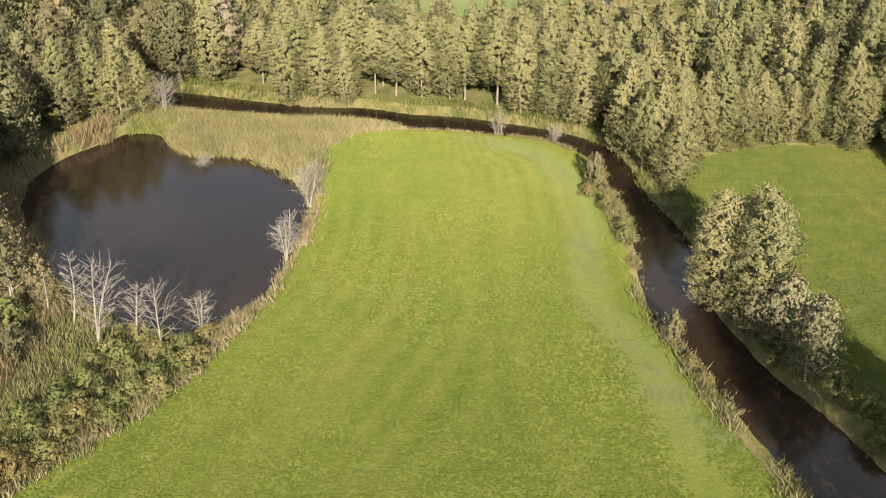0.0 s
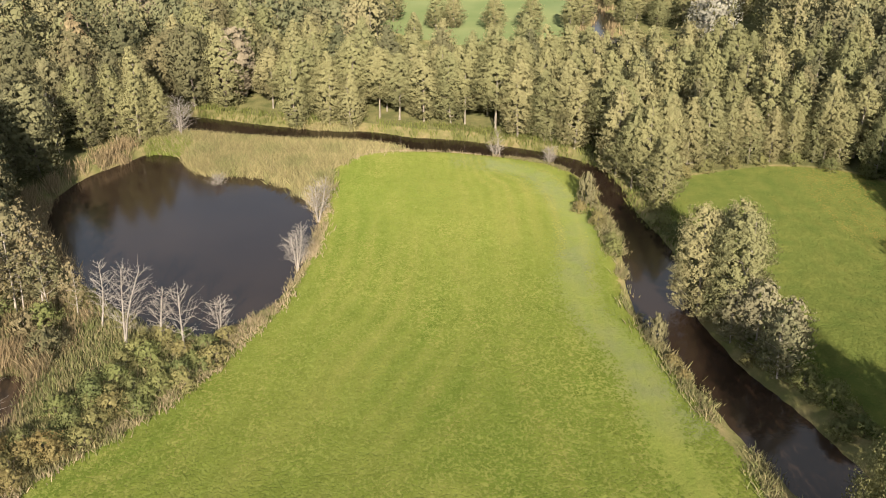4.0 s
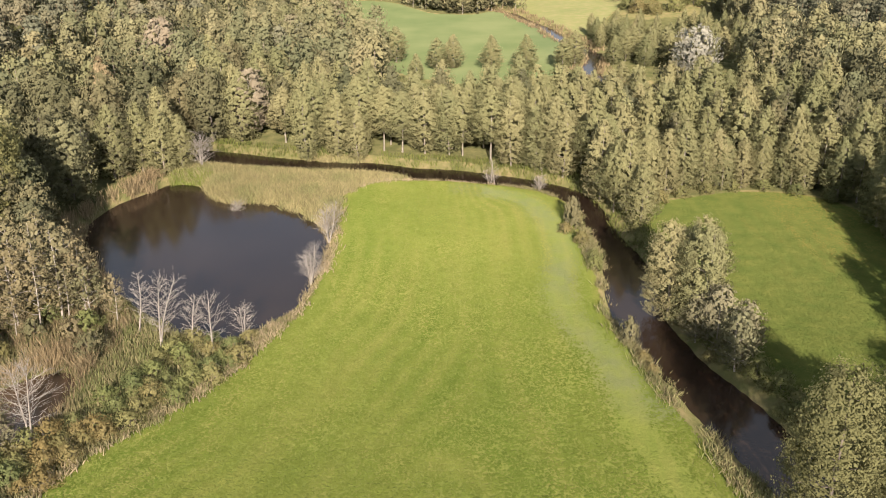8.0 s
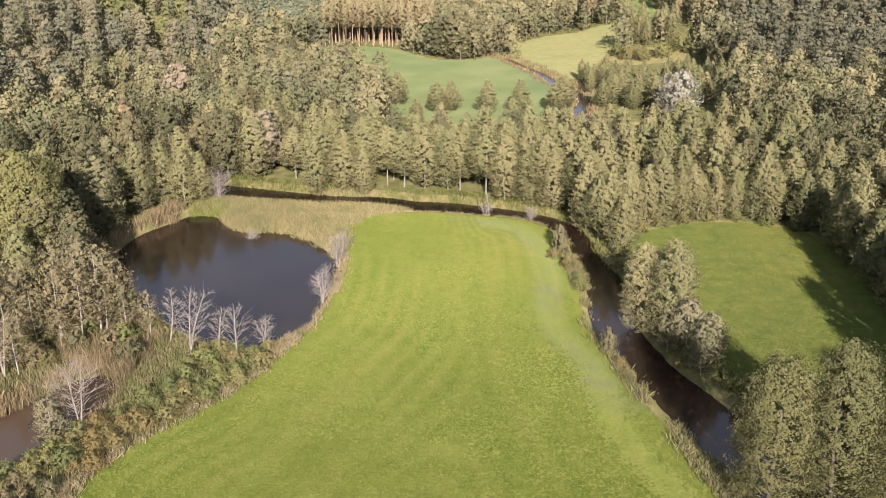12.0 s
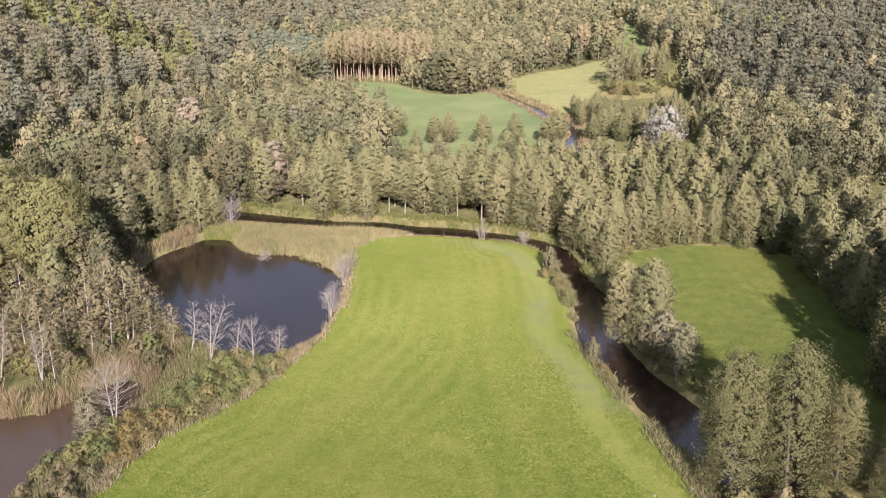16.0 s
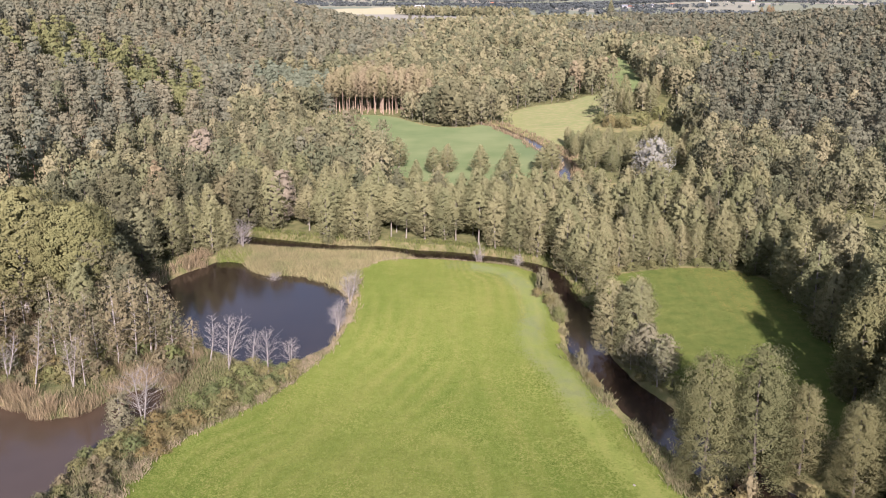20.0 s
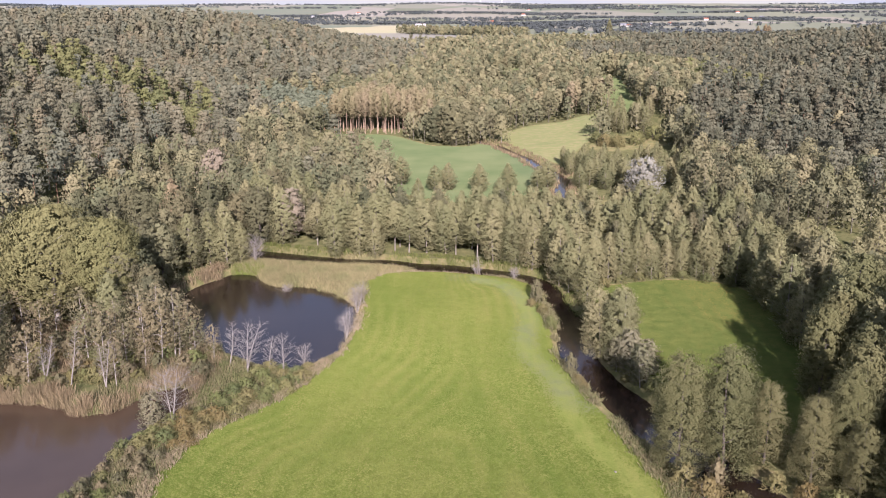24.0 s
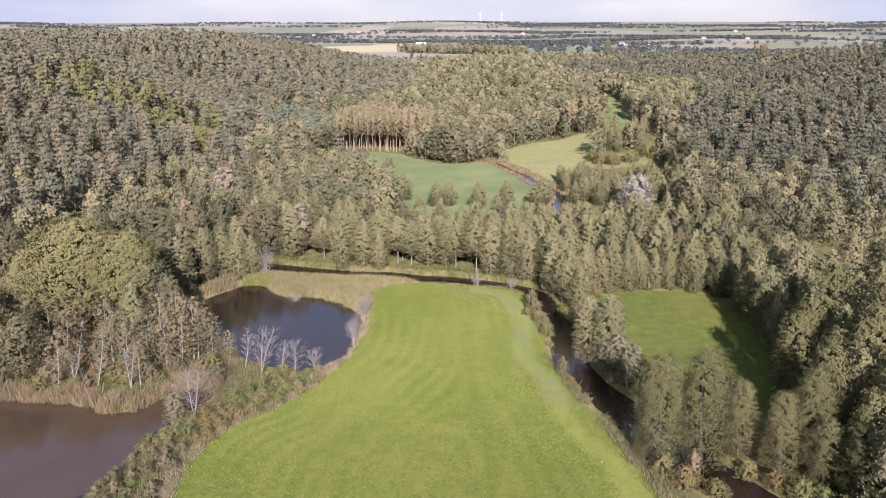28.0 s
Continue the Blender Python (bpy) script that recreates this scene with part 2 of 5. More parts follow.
def ground_material():
    """Mown meadow, dry margins, woodland floor and far fields, sharing one sheet."""
    k = Nodes("ground")
    lane = k.math("ADD", k.math("MULTIPLY", k.attr("mow"), 0.22), k.math("MULTIPLY", k.noise(0.42, 4.0, k.stretch((1.0, 0.15, 1), 0.05), 0.65), 0.78))
    patch, blot, grain = k.noise(0.07, 4.0), k.noise(0.4, 5.0), k.noise(2.6, 6.0, None, 0.75)
    grass = k.mix(k.span(patch, 0.33, 0.67), (0.124, 0.154, 0.032), (0.180, 0.197, 0.047))
    grass = k.mix(k.span(lane, 0.44, 0.64, 0, 0.6), grass, (0.197, 0.193, 0.054))
    grass = k.mix(k.span(blot, 0.56, 0.76, 0, 0.25), grass, (0.225, 0.20, 0.06))
    grass = k.mix(k.span(blot, 0.45, 0.25, 0, 0.25), grass, (0.080, 0.118, 0.02))
    grass = k.mix(k.span(grain, 0.42, 0.62, 0, 0.3), grass, (0.085, 0.112, 0.024))
    pale = k.mix(k.span(grain, 0.3, 0.7), (0.088, 0.112, 0.048), (0.145, 0.152, 0.076))
    grass = k.mix(k.math("MULTIPLY", k.attr("track"), k.span(blot, 0.3, 0.6, 0.2, 0.75)), grass, pale)
    # bluish tone for the far meadows: haze mixed into their grass colour
    hazy_grass = k.mix(k.span(k.noise(0.05, 3.0), 0.35, 0.65), (0.090, 0.120, 0.053), (0.133, 0.153, 0.073))
    grass = k.mix(k.attr("hazy_grass"), grass, hazy_grass)
    grass = k.mix(k.math("MULTIPLY", k.attr("hay"), k.span(patch, 0.3, 0.6, 0.55, 1.0)), grass, k.mix(k.span(blot, 0.45, 0.7), (0.165, 0.170, 0.070), (0.22, 0.185, 0.095)))
    # darker green for the right-hand meadow
    dark_turf = k.mix(k.span(blot, 0.35, 0.7), (0.065, 0.090, 0.022), (0.116, 0.125, 0.033))
    grass = k.mix(k.math("MULTIPLY", k.attr("dark_turf"), 0.85), grass, dark_turf)
    dry = k.mix(k.span(blot, 0.35, 0.65), (0.112, 0.116, 0.043), (0.215, 0.176, 0.086))
    dry = k.mix(k.span(grain, 0.4, 0.7, 0, 0.5), dry, (0.103, 0.095, 0.039))
    litter = k.mix(k.span(blot, 0.35, 0.65), (0.070, 0.072, 0.030), (0.135, 0.122, 0.055))
    litter = k.mix(k.span(grain, 0.45, 0.7, 0, 0.6), litter, (0.06, 0.08, 0.025))
    edge = k.span(grain, 0.2, 0.8, -0.2, 0.2)
    c = k.mix(k.span(k.math("ADD", k.attr("dry"), edge), 0.35, 0.65), litter, dry)
    c = k.mix(k.span(k.math("ADD", k.attr("meadow"), k.math("MULTIPLY", edge, 0.6)), 0.42, 0.58), c, grass)
    sep = k.n.new("ShaderNodeSeparateColor")
    k.l.new(k.cells(0.0035, k.stretch((1.0, 0.55, 0.0), 0.35)), sep.inputs[0])
    # plots of the plain, their colours muted and blued to paint in haze
    far = k.ramp(sep.outputs[0], [(0.0, (0.105, 0.118, 0.085)), (0.3, (0.155, 0.165, 0.115)), (0.5, (0.205, 0.19, 0.155)), (0.7, (0.115, 0.135, 0.10)), (1.0, (0.225, 0.205, 0.175))])
    far = k.mix(k.span(k.noise(0.02, 4.0), 0.35, 0.65, 0.0, 0.35), far, (0.16, 0.15, 0.11))
    c = k.mix(k.attr("far"), c, far)
    c = k.mix(k.attr("stubble"), c, k.mix(k.span(patch, 0.3, 0.7), (0.30, 0.255, 0.175), (0.25, 0.25, 0.14)))
    d = k.n.new("ShaderNodeBsdfDiffuse")
    d.inputs["Roughness"].default_value = 1.0
    k.put(d.inputs["Color"], c)
    k.put(d.inputs["Normal"], k.bump(k.math("ADD", grain, k.math("MULTIPLY", blot, 1.5)), 0.8, 0.16))
    k.l.new(d.outputs["BSDF"], k.o.inputs["Surface"])
    return k.m


GROUND = ground_material()
PALE_STONE = plain("pale_stone", (0.22, 0.20, 0.15), (0.31, 0.28, 0.22), 6.0, 0.9)
WHITE = plain("white_paint", (0.74, 0.74, 0.74), (0.80, 0.80, 0.79))
RENDER_WALL = plain("pale_plaster", (0.62, 0.58, 0.52), (0.72, 0.69, 0.63))
ROOF_RED = plain("clay_roof", (0.30, 0.12, 0.07), (0.38, 0.17, 0.10))
ROOF_PALE = plain("pale_roof", (0.50, 0.44, 0.41), (0.60, 0.53, 0.50))
ROOF_GREY = plain("grey_roof", (0.18, 0.18, 0.19), (0.26, 0.26, 0.27))
GLASS_DARK = plain("window_glass", (0.03, 0.035, 0.04), (0.05, 0.05, 0.06), 1.0, 0.1)


# ---- plan: outlines as smooth curves through a few places ----
def curve(points, closed=False, step=6):
    """A Catmull-Rom curve through the points, as an array."""
    p = np.array(points, float)
    n = len(p)
    out = []
    for i in range(n if closed else n - 1):
        a, b, c, d = (p[(i + j) % n] if closed else p[min(max(i + j, 0), n - 1)] for j in (-1, 0, 1, 2))
        for s in np.arange(step) / step:
            out.append(0.5 * (2 * b + (c - a) * s + (2 * a - 5 * b + 4 * c - d) * s**2 + (3 * b - a - 3 * c + d) * s**3))
    if not closed:
        out.append(p[-1])
    return np.array(out)


def gap_to(line, x, y, closed=False):
    """The distance of places from a line (60 or more where far off), and the index of the nearest piece of it."""
    q = np.stack([np.ravel(x), np.ravel(y)], 1).astype(float)
    a = line[:, :2]
    b = np.roll(a, -1, 0) if closed else a[1:]
    a = a if closed else a[:-1]
    best, which = np.full(len(q), 60.0), np.zeros(len(q), int)
    lo, hi = a.min(0) - 30, a.max(0) + 30
    sel = np.nonzero(((q > lo) & (q < hi)).all(1))[0]
    p = q[sel]
    r2, w = np.full(len(p), 3600.0), np.zeros(len(p), int)
    for i in range(len(a)):
        d = b[i] - a[i]
        e = p - a[i]
        s = np.clip((e @ d) / (d @ d + 1e-9), 0, 1)
        r = (e[:, 0] - s * d[0]) ** 2 + (e[:, 1] - s * d[1]) ** 2
        near = r < r2
        r2[near], w[near] = r[near], i
    best[sel], which[sel] = np.sqrt(r2), w
    return best.reshape(np.shape(x)), which.reshape(np.shape(x))


def inside(line, x, y):
    """Which places lie inside a closed line."""
    x, y = np.asarray(x, float), np.asarray(y, float)
    hit = np.zeros(x.size, bool)
    u, v = x.ravel(), y.ravel()
    lo, hi = line.min(0), line.max(0)
    sel = np.nonzero((u >= lo[0]) & (u <= hi[0]) & (v >= lo[1]) & (v <= hi[1]))[0]
    u, v = u[sel], v[sel]
    h = np.zeros(len(sel), bool)
    for (ax, ay), (bx, by) in zip(line, np.roll(line, -1, 0)):
        if ay != by:
            h ^= ((ay > v) != (by > v)) & (u < (bx - ax) * (v - ay) / (by - ay) + ax)
    hit[sel] = h
    return hit.reshape(x.shape)


def depth_in(line, x, y):
    """Distance to a closed outline: positive outside, negative inside."""
    d, _ = gap_to(line, x, y, True)
    return np.where(inside(line, x, y), -d, d)


POND_A = curve([(-41.5, 138), (-37.2, 137), (-34.9, 132.7), (-30.8, 129), (-25.5, 128.5), (-21, 125), (-16.6, 118), (-15.1, 112), (-15.6, 104), (-16.5, 97), (-18.5, 91.8), (-21.5, 87.9), (-25, 88), (-29, 90.5), (-33, 94.5), (-38.5, 100), (-43.5, 107), (-47.5, 113.5), (-48.6, 121), (-47.3, 128.5), (-44, 134)], True)
POND_B = curve([(-75, 80), (-66, 78), (-53.4, 76), (-48.2, 73), (-44.5, 74), (-42, 78), (-39, 81), (-36, 81), (-34.6, 76), (-35.8, 70), (-38.7, 66), (-39.6, 60.7), (-41.2, 53), (-43, 47), (-48, 39), (-60, 30), (-85, 28), (-96, 52), (-88, 76)], True)
# streams: places with half their width
STREAM = curve([(-90, 168, 2.5), (-62, 160, 2.8), (-46, 152.6, 4.0), (-38, 149.8, 4.4), (-26, 146.0, 3.9), (-13, 144.2, 3.5), (-6.5, 141.8, 3.3), (0.5, 140.8, 3.0), (6, 139.0, 2.6), (12.5, 136.3, 2.2), (18, 131.7, 2.1), (20, 125.4, 1.7), (20.3, 120, 1.7), (20.7, 114.5, 1.9), (21.4, 109, 2.4), (21.4, 103.5, 2.8), (20.6, 97, 2.7), (20.6, 91, 2.6), (21.6, 86.5, 2.5), (22.6, 82, 2.5), (24.6, 75.8, 3.0), (26.6, 69, 3.0), (29.5, 61, 3.0), (33, 53.5, 3.2), (37, 45, 3.2), (42, 34, 3.2), (44, 10, 3.2), (40, -40, 3.2), (46, -160, 3.2)])
FAR_STREAM = curve([(70, 188, 1.50), (50, 196, 1.50), (36, 206, 1.56), (33, 218, 1.63), (36, 232, 1.63), (35.5, 246, 1.63), (31, 258, 1.63), (29.5, 272, 1.63), (24, 290, 1.56), (19.5, 306, 1.50), (10, 318, 1.36), (6, 345, 1.36), (20, 380, 1.36), (60, 420, 1.36)])
MEADOW = curve([(-14.6, 130.5), (-15.3, 124), (-14.3, 115), (-14.4, 103), (-15.6, 94), (-18.3, 87), (-20.8, 79.5), (-24.6, 72.5), (-28.6, 68), (-31.1, 62.7), (-32.3, 57), (-32.5, 49), (-32, 38), (-33, 20), (-40, -20), (-50, -120), (0, -170), (34, -120), (33, -20), (36, 10), (31, 30), (26, 43), (24.6, 50), (22.8, 60), (20.8, 70), (19.2, 78), (18.0, 85), (17.0, 91), (16.9, 98), (17.3, 106), (17.2, 114), (17.0, 122), (15.6, 129), (11, 133.4), (3, 136.8), (-5, 137.2), (-12, 134.9)], True)
MEADOW_R = curve([(25.5, 120), (29, 126), (35, 129), (44, 131), (54, 127), (59, 114), (59, 98), (57, 84), (52, 72), (43, 66), (35, 68), (30, 76), (28.5, 88), (27, 100), (25.6, 110)], True)
MEADOW_F = curve([(-44, 331), (-22, 329), (-10, 310), (-4, 302), (8, 300), (16, 306), (26, 285), (29, 262), (31, 240), (30, 222), (22, 208), (5, 202), (-10, 212), (-24, 242), (-40, 290)], True)
MEADOW_G = curve([(22, 322), (34, 352), (50, 368), (66, 368), (64, 340), (58, 318), (50, 296), (42, 268), (38, 262), (33, 275), (27, 298)], True)
MEADOW_H = curve([(69.5, 352), (76.5, 385), (80, 428), (94, 533), (107, 533), (99, 463), (92, 411), (84.5, 360)], True)
MEADOW_T = curve([(54, 298), (60, 312), (72, 318), (86, 318), (84, 304), (70, 292), (58, 288)], True)
MEADOW_K = curve([(38, 560), (30, 640), (48, 700), (70, 690), (66, 620), (54, 570)], True)
STUBBLE = curve([(-265, 1500), (-150, 1430), (-40, 1450), (-25, 1700), (-40, 1960), (-150, 2000), (-250, 1800)], True)
REED_BED = curve([(-40, 139), (-36, 140), (-33.5, 134.5), (-29, 131), (-24, 130), (-19, 126.5), (-15.5, 121), (-15.4, 128), (-13, 135.2), (-8, 137.6), (-6, 139), (-13, 141.6), (-24, 143.6), (-33, 145), (-40, 146.5)], True)


def smooth(v, a, b):
    s = np.clip((v - a) / (b - a), 0, 1)
    return s * s * (3 - 2 * s)


def wave(x, y):
    """Gentle undulation without a pattern that repeats in view."""
    return np.sin(x * 0.011 + 1.3) * np.cos(y * 0.009 + 0.4) + 0.6 * np.sin(x * 0.0037 - y * 0.0051) + 0.4 * np.cos(x * 0.019 + y * 0.013)


def hills(x, y):
    """The wooded hills on both sides of the valley."""
    axis = np.interp(y, [0, 200, 300, 400, 500, 700, 1000], [0, 5, 22, 52, 90, 115, 100])
    left = smooth(axis - np.interp(y, [100, 170, 240, 320, 420], [64, 58, 56, 66, 115]) - x, 0, 165) * 33
    right = smooth(x - axis - np.interp(y, [100, 200, 350, 600], [75, 85, 90, 70]), 0, 230) * 25
    return (left + right) * np.where(y < 150, smooth(y, -150, 150), 1.0) * (1 - smooth(y, 560, 1150))


def upland(x, y):
    """The height of the land without its banks: a flat valley, wooded hills on both sides, a plain far off."""
    r = np.hypot(x, y)
    far = smooth(r, 2300, 4800) * 41 + smooth(r, 700, 1500) * (wave(x * 0.45, y * 0.45) * 4.0 + 1.0)
    rise = 7 * smooth(y, 296, 360) * smooth(x, 48, 82) * (1 - smooth(x, 125, 175)) * (1 - smooth(y, 560, 720))
    return np.maximum(hills(x, y), rise) + far


def shore_exact(x, y):
    """Distance to the nearest water's edge: negative in the water."""
    d = np.minimum(depth_in(POND_A, x, y), depth_in(POND_B, x, y))
    for line in (STREAM, FAR_STREAM):
        g, i = gap_to(line, x, y)
        d = np.minimum(d, g - line[i, 2])
    return d


SX, SY = np.arange(-112, 113, 1.0), np.arange(-60, 441, 1.0)
SHORE_GRID = shore_exact(*np.meshgrid(SX, SY))


def shore(x, y):
    """The same, read between the knots of a grid."""
    x, y = np.asarray(x, float), np.asarray(y, float)
    u, v = np.clip(x - SX[0], 0, len(SX) - 1.001), np.clip(y - SY[0], 0, len(SY) - 1.001)
    i, j = u.astype(int), v.astype(int)
    a, b, g = u - i, v - j, SHORE_GRID
    return (g[j, i] * (1 - a) + g[j, i + 1] * a) * (1 - b) + (g[j + 1, i] * (1 - a) + g[j + 1, i + 1] * a) * b


def height(x, y, s=None):
    x, y = np.asarray(x, float), np.asarray(y, float)
    s = shore(x, y) if s is None else s
    bank = np.where(s > 0, -0.75 * (1 - smooth(s, 0, 1.7)), -0.75 + 0.5 * np.clip(s, -2.4, 0))
    near = smooth(-np.hypot(x, y), -420, -300)
    low = 0.10 * (np.sin(x * 0.21 + 0.5) * np.cos(y * 0.17) + 0.5 * np.sin(x * 0.07 - y * 0.09)) * smooth(s, 0, 4)
    return upland(x, y) + bank + low * near


def spread_axis(lo, hi, step, ends, grow=1.13):
    """Lines of a grid: even from lo to hi, then wider and wider out to the ends."""
    mid = list(np.arange(lo, hi + 1e-6, step))
    for sign, end in ((1, ends[1]), (-1, ends[0])):
        s = step
        while (mid[-1] < end) if sign > 0 else (mid[0] > end):
            s *= grow
            mid.append(mid[-1] + s) if sign > 0 else mid.insert(0, mid[0] - s)
    return np.array(mid)


def quick_mesh(name, verts, faces, material, tone=None, smooth_faces=False, normals=None):
    """A mesh from arrays; faces all have the same number of corners."""
    verts, faces = np.asarray(verts, np.float32), np.asarray(faces, np.int32)
    me = bpy.data.meshes.new(name)
    k = faces.shape[1]
    me.vertices.add(len(verts)), me.loops.add(faces.size), me.polygons.add(len(faces))
    me.vertices.foreach_set("co", verts.ravel())
    me.loops.foreach_set("vertex_index", faces.ravel())
    me.polygons.foreach_set("loop_start", np.arange(0, faces.size, k, dtype=np.int32))
    me.polygons.foreach_set("use_smooth", np.full(len(faces), smooth_faces))
    me.update(calc_edges=True)
    if tone is not None:
        me.attributes.new("tone", "FLOAT", "POINT").data.foreach_set("value", np.asarray(tone, np.float32))
    if normals is not None:
        me.normals_split_custom_set_from_vertices(np.asarray(normals, np.float32))
    me.materials.append(material)
    return me


def part(name, me, parent, label=""):
    """Links a mesh as one object under a thing or a part."""
    ob = new(name, me)
    ob.parent = parent
    return tagged(ob, label) if label else ob


def mow_lines(x, y):
    """Mown lanes that follow the meadow's left and right edges, fainter and stronger by turns."""
    left, right = gap_to(MEADOW[:78], x, y)[0], gap_to(MEADOW[126:200], x, y)[0]
    w = smooth(x, -3, 9)
    run = 2.5 * (left * (1 - w) + (36 - right) * w) + 0.9 * np.sin(0.13 * y + 0.2 * x)
    return np.sin(run) * (0.45 + 0.55 * np.sin(0.09 * y + 0.21 * x + 1)) + 0.45 * np.sin(run * 0.37 + 1) * np.sin(0.05 * y - 0.1 * x)


# ---- the ground, one sheet to the horizon ----
def build_ground():
    gx = spread_axis(-82, 78, 0.75, (-4900, 4900))
    gy = np.concatenate([spread_axis(24, 172, 0.75, (-1500, 24))[:-1], spread_axis(172.5, 345, 2.2, (172.5, 4900), 1.055)])
    X, Y = np.meshgrid(gx, gy)
    s = shore_exact(X, Y)
    Z = height(X, Y, s)
    nx, ny = len(gx), len(gy)
    i = (np.arange(ny - 1)[:, None] * nx + np.arange(nx - 1)).ravel()
    me = quick_mesh("ground", np.stack([X, Y, Z], -1).reshape(-1, 3), np.stack([i, i + 1, i + nx + 1, i + nx], 1), GROUND, None, True)
    meadow = np.full(X.shape, -9.0)
    for line in (MEADOW, MEADOW_R, MEADOW_F, MEADOW_G, MEADOW_H, MEADOW_K):
        meadow = np.maximum(meadow, -depth_in(line, X, Y))
    dry = np.maximum(smooth(-depth_in(REED_BED, X, Y), -1.5, 0.5), smooth(-s, -3.2, -1.5))
    dry = np.maximum(dry, smooth(-depth_in(MEADOW_T, X, Y), -2, 1))
    dry = np.maximum(dry, smooth(meadow, -1.2, -0.3))
    far = smooth(np.hypot(X, Y), 900, 1200)
    edge, _ = gap_to(MEADOW[150:], X, Y)
    track = smooth(-np.abs(edge - 3.6 - 0.8 * np.sin(Y * 0.21)), -3.4, -1.2) * (0.75 + 0.25 * np.sin(Y * 0.33 + X * 0.4)) * (X > 0)
    for name, v in (("meadow", smooth(meadow, -0.8, 0.8)), ("dry", dry), ("far", far), ("track", np.clip(track, 0, 1)), ("hazy_grass", 0.75 * smooth(Y, 225, 262) * smooth(X, 20, 34) + smooth(-depth_in(MEADOW_F, X, Y), -4, 0) * 0.9), ("stubble", smooth(-depth_in(STUBBLE, X, Y), -8, 8)), ("hay", smooth(-depth_in(MEADOW_G, X, Y), -3, 2)), ("mow", 0.5 + 0.4 * mow_lines(X, Y)), ("dark_turf", smooth(-depth_in(MEADOW_R, X, Y), -3, 1))):
        me.attributes.new(name, "FLOAT", "POINT").data.foreach_set("value", v.ravel().astype(np.float32))
    return tagged(new("ground", me), "green mown meadow and brown woodland floor reaching the horizon", "ground", kind="structure")


build_ground()


def water_sheet(name, outline, z, label, material=None):
    """A flat sheet of water, reaching a little under its banks."""
    c = outline.mean(0)
    d = outline - c
    ring = c + d * (1 + 1.2 / np.maximum(np.hypot(*d.T), 1))[:, None]
    bm = bmesh.new()
    bm.faces.new([bm.verts.new((x, y, z)) for x, y in ring])
    bmesh.ops.triangulate(bm, faces=bm.faces[:])
    me = bpy.data.meshes.new(name)
    bm.to_mesh(me)
    bm.free()
    me.materials.append(material or WATER)
    return tagged(new(name, me), label, "water", kind="structure")


def water_ribbon(name, line, z, label):
    t = np.gradient(line[:, :2], axis=0)
    t /= np.hypot(*t.T)[:, None]
    n = np.stack([-t[:, 1], t[:, 0]], 1) * (line[:, 2:] + 0.7)
    v = np.concatenate([line[:, :2] + n, line[:, :2] - n])
    k = len(line)
    i = np.arange(k - 1)
    me = quick_mesh(name, np.column_stack([v, np.full(2 * k, z)]), np.stack([i + k, i + k + 1, i + 1, i], 1), WATER)
    return tagged(new(name, me), label, "water", kind="structure")


water_sheet("water_pond_round", POND_A, -0.72, "dark still water of a round pond beside the meadow")
water_sheet("water_pond_brown", POND_B, -0.72, "brown rippled water of a pond fringed with reeds", WATER_BROWN)
water_ribbon("water_stream", STREAM, -0.72, "narrow dark stream winding round the meadow")
water_ribbon("water_stream_far", FAR_STREAM, -0.72, "narrow stream between distant meadows")


# ---- trees ----
def rng_of(seed):
    return np.random.default_rng(seed)


def tubes(rods, sides=5):
    """Tapered round rods, each a list of places with radii, as one set of arrays."""
    V, F, base = [], [], 0
    ang = np.arange(sides) * 2 * math.pi / sides
    for rod in rods:
        p = np.array([q[:3] for q in rod], float)
        rad = np.array([q[3] for q in rod], float)
        t = np.gradient(p, axis=0)
        t /= np.linalg.norm(t, axis=1)[:, None] + 1e-9
        ref = np.where(np.abs(t[:, 2:]) > 0.9, [[1.0, 0, 0]], [[0, 0, 1.0]])
        a = np.cross(t, ref)
        a /= np.linalg.norm(a, axis=1)[:, None] + 1e-9
        b = np.cross(t, a)
        ring = p[:, None] + rad[:, None, None] * (a[:, None] * np.cos(ang)[None, :, None] + b[:, None] * np.sin(ang)[None, :, None])
        V.append(ring.reshape(-1, 3))
        for k in range(len(rod) - 1):
            for s in range(sides):
                u = (s + 1) % sides
                F.append((base + k * sides + s, base + k * sides + u, base + (k + 1) * sides + u, base + (k + 1) * sides + s))
        base += len(rod) * sides
    return np.concatenate(V), np.array(F)


def sprays(centres, outward, size, rng, flat=0.0, jitter=0.2, fold=0.1):
    """Small leaf sprays: four-cornered, pointed, each turned mostly outward."""
    n = len(centres)
    nrm = outward + rng.normal(0, jitter, (n, 3))
    nrm[:, 2] += flat
    nrm /= np.linalg.norm(nrm, axis=1)[:, None] + 1e-9
    a = np.cross(nrm, rng.normal(0, 1, (n, 3)))
    a /= np.linalg.norm(a, axis=1)[:, None] + 1e-9
    b = np.cross(nrm, a)
    s = (size * rng.uniform(0.6, 1.35, n))[:, None]
    k = rng.uniform(0.45, 0.8, (n, 1))
    fold = nrm * s * fold
    v = np.stack([centres + a * s, centres + b * s * k - fold, centres - a * s * 0.9, centres - b * s * k - fold], 1)
    return v.reshape(-1, 3)


def rounded(outward, rng, jitter=0.11):
    """Normals for sprays that follow the crown's form and its darkening bend, so that light and shade are soft."""
    n = outward / (np.linalg.norm(outward, axis=1)[:, None] + 1e-9) + rng.normal(0, jitter, outward.shape)
    return np.repeat(n / (np.linalg.norm(n, axis=1)[:, None] + 1e-9), 4, 0)


def quads(n):
    return np.arange(4 * n).reshape(n, 4)


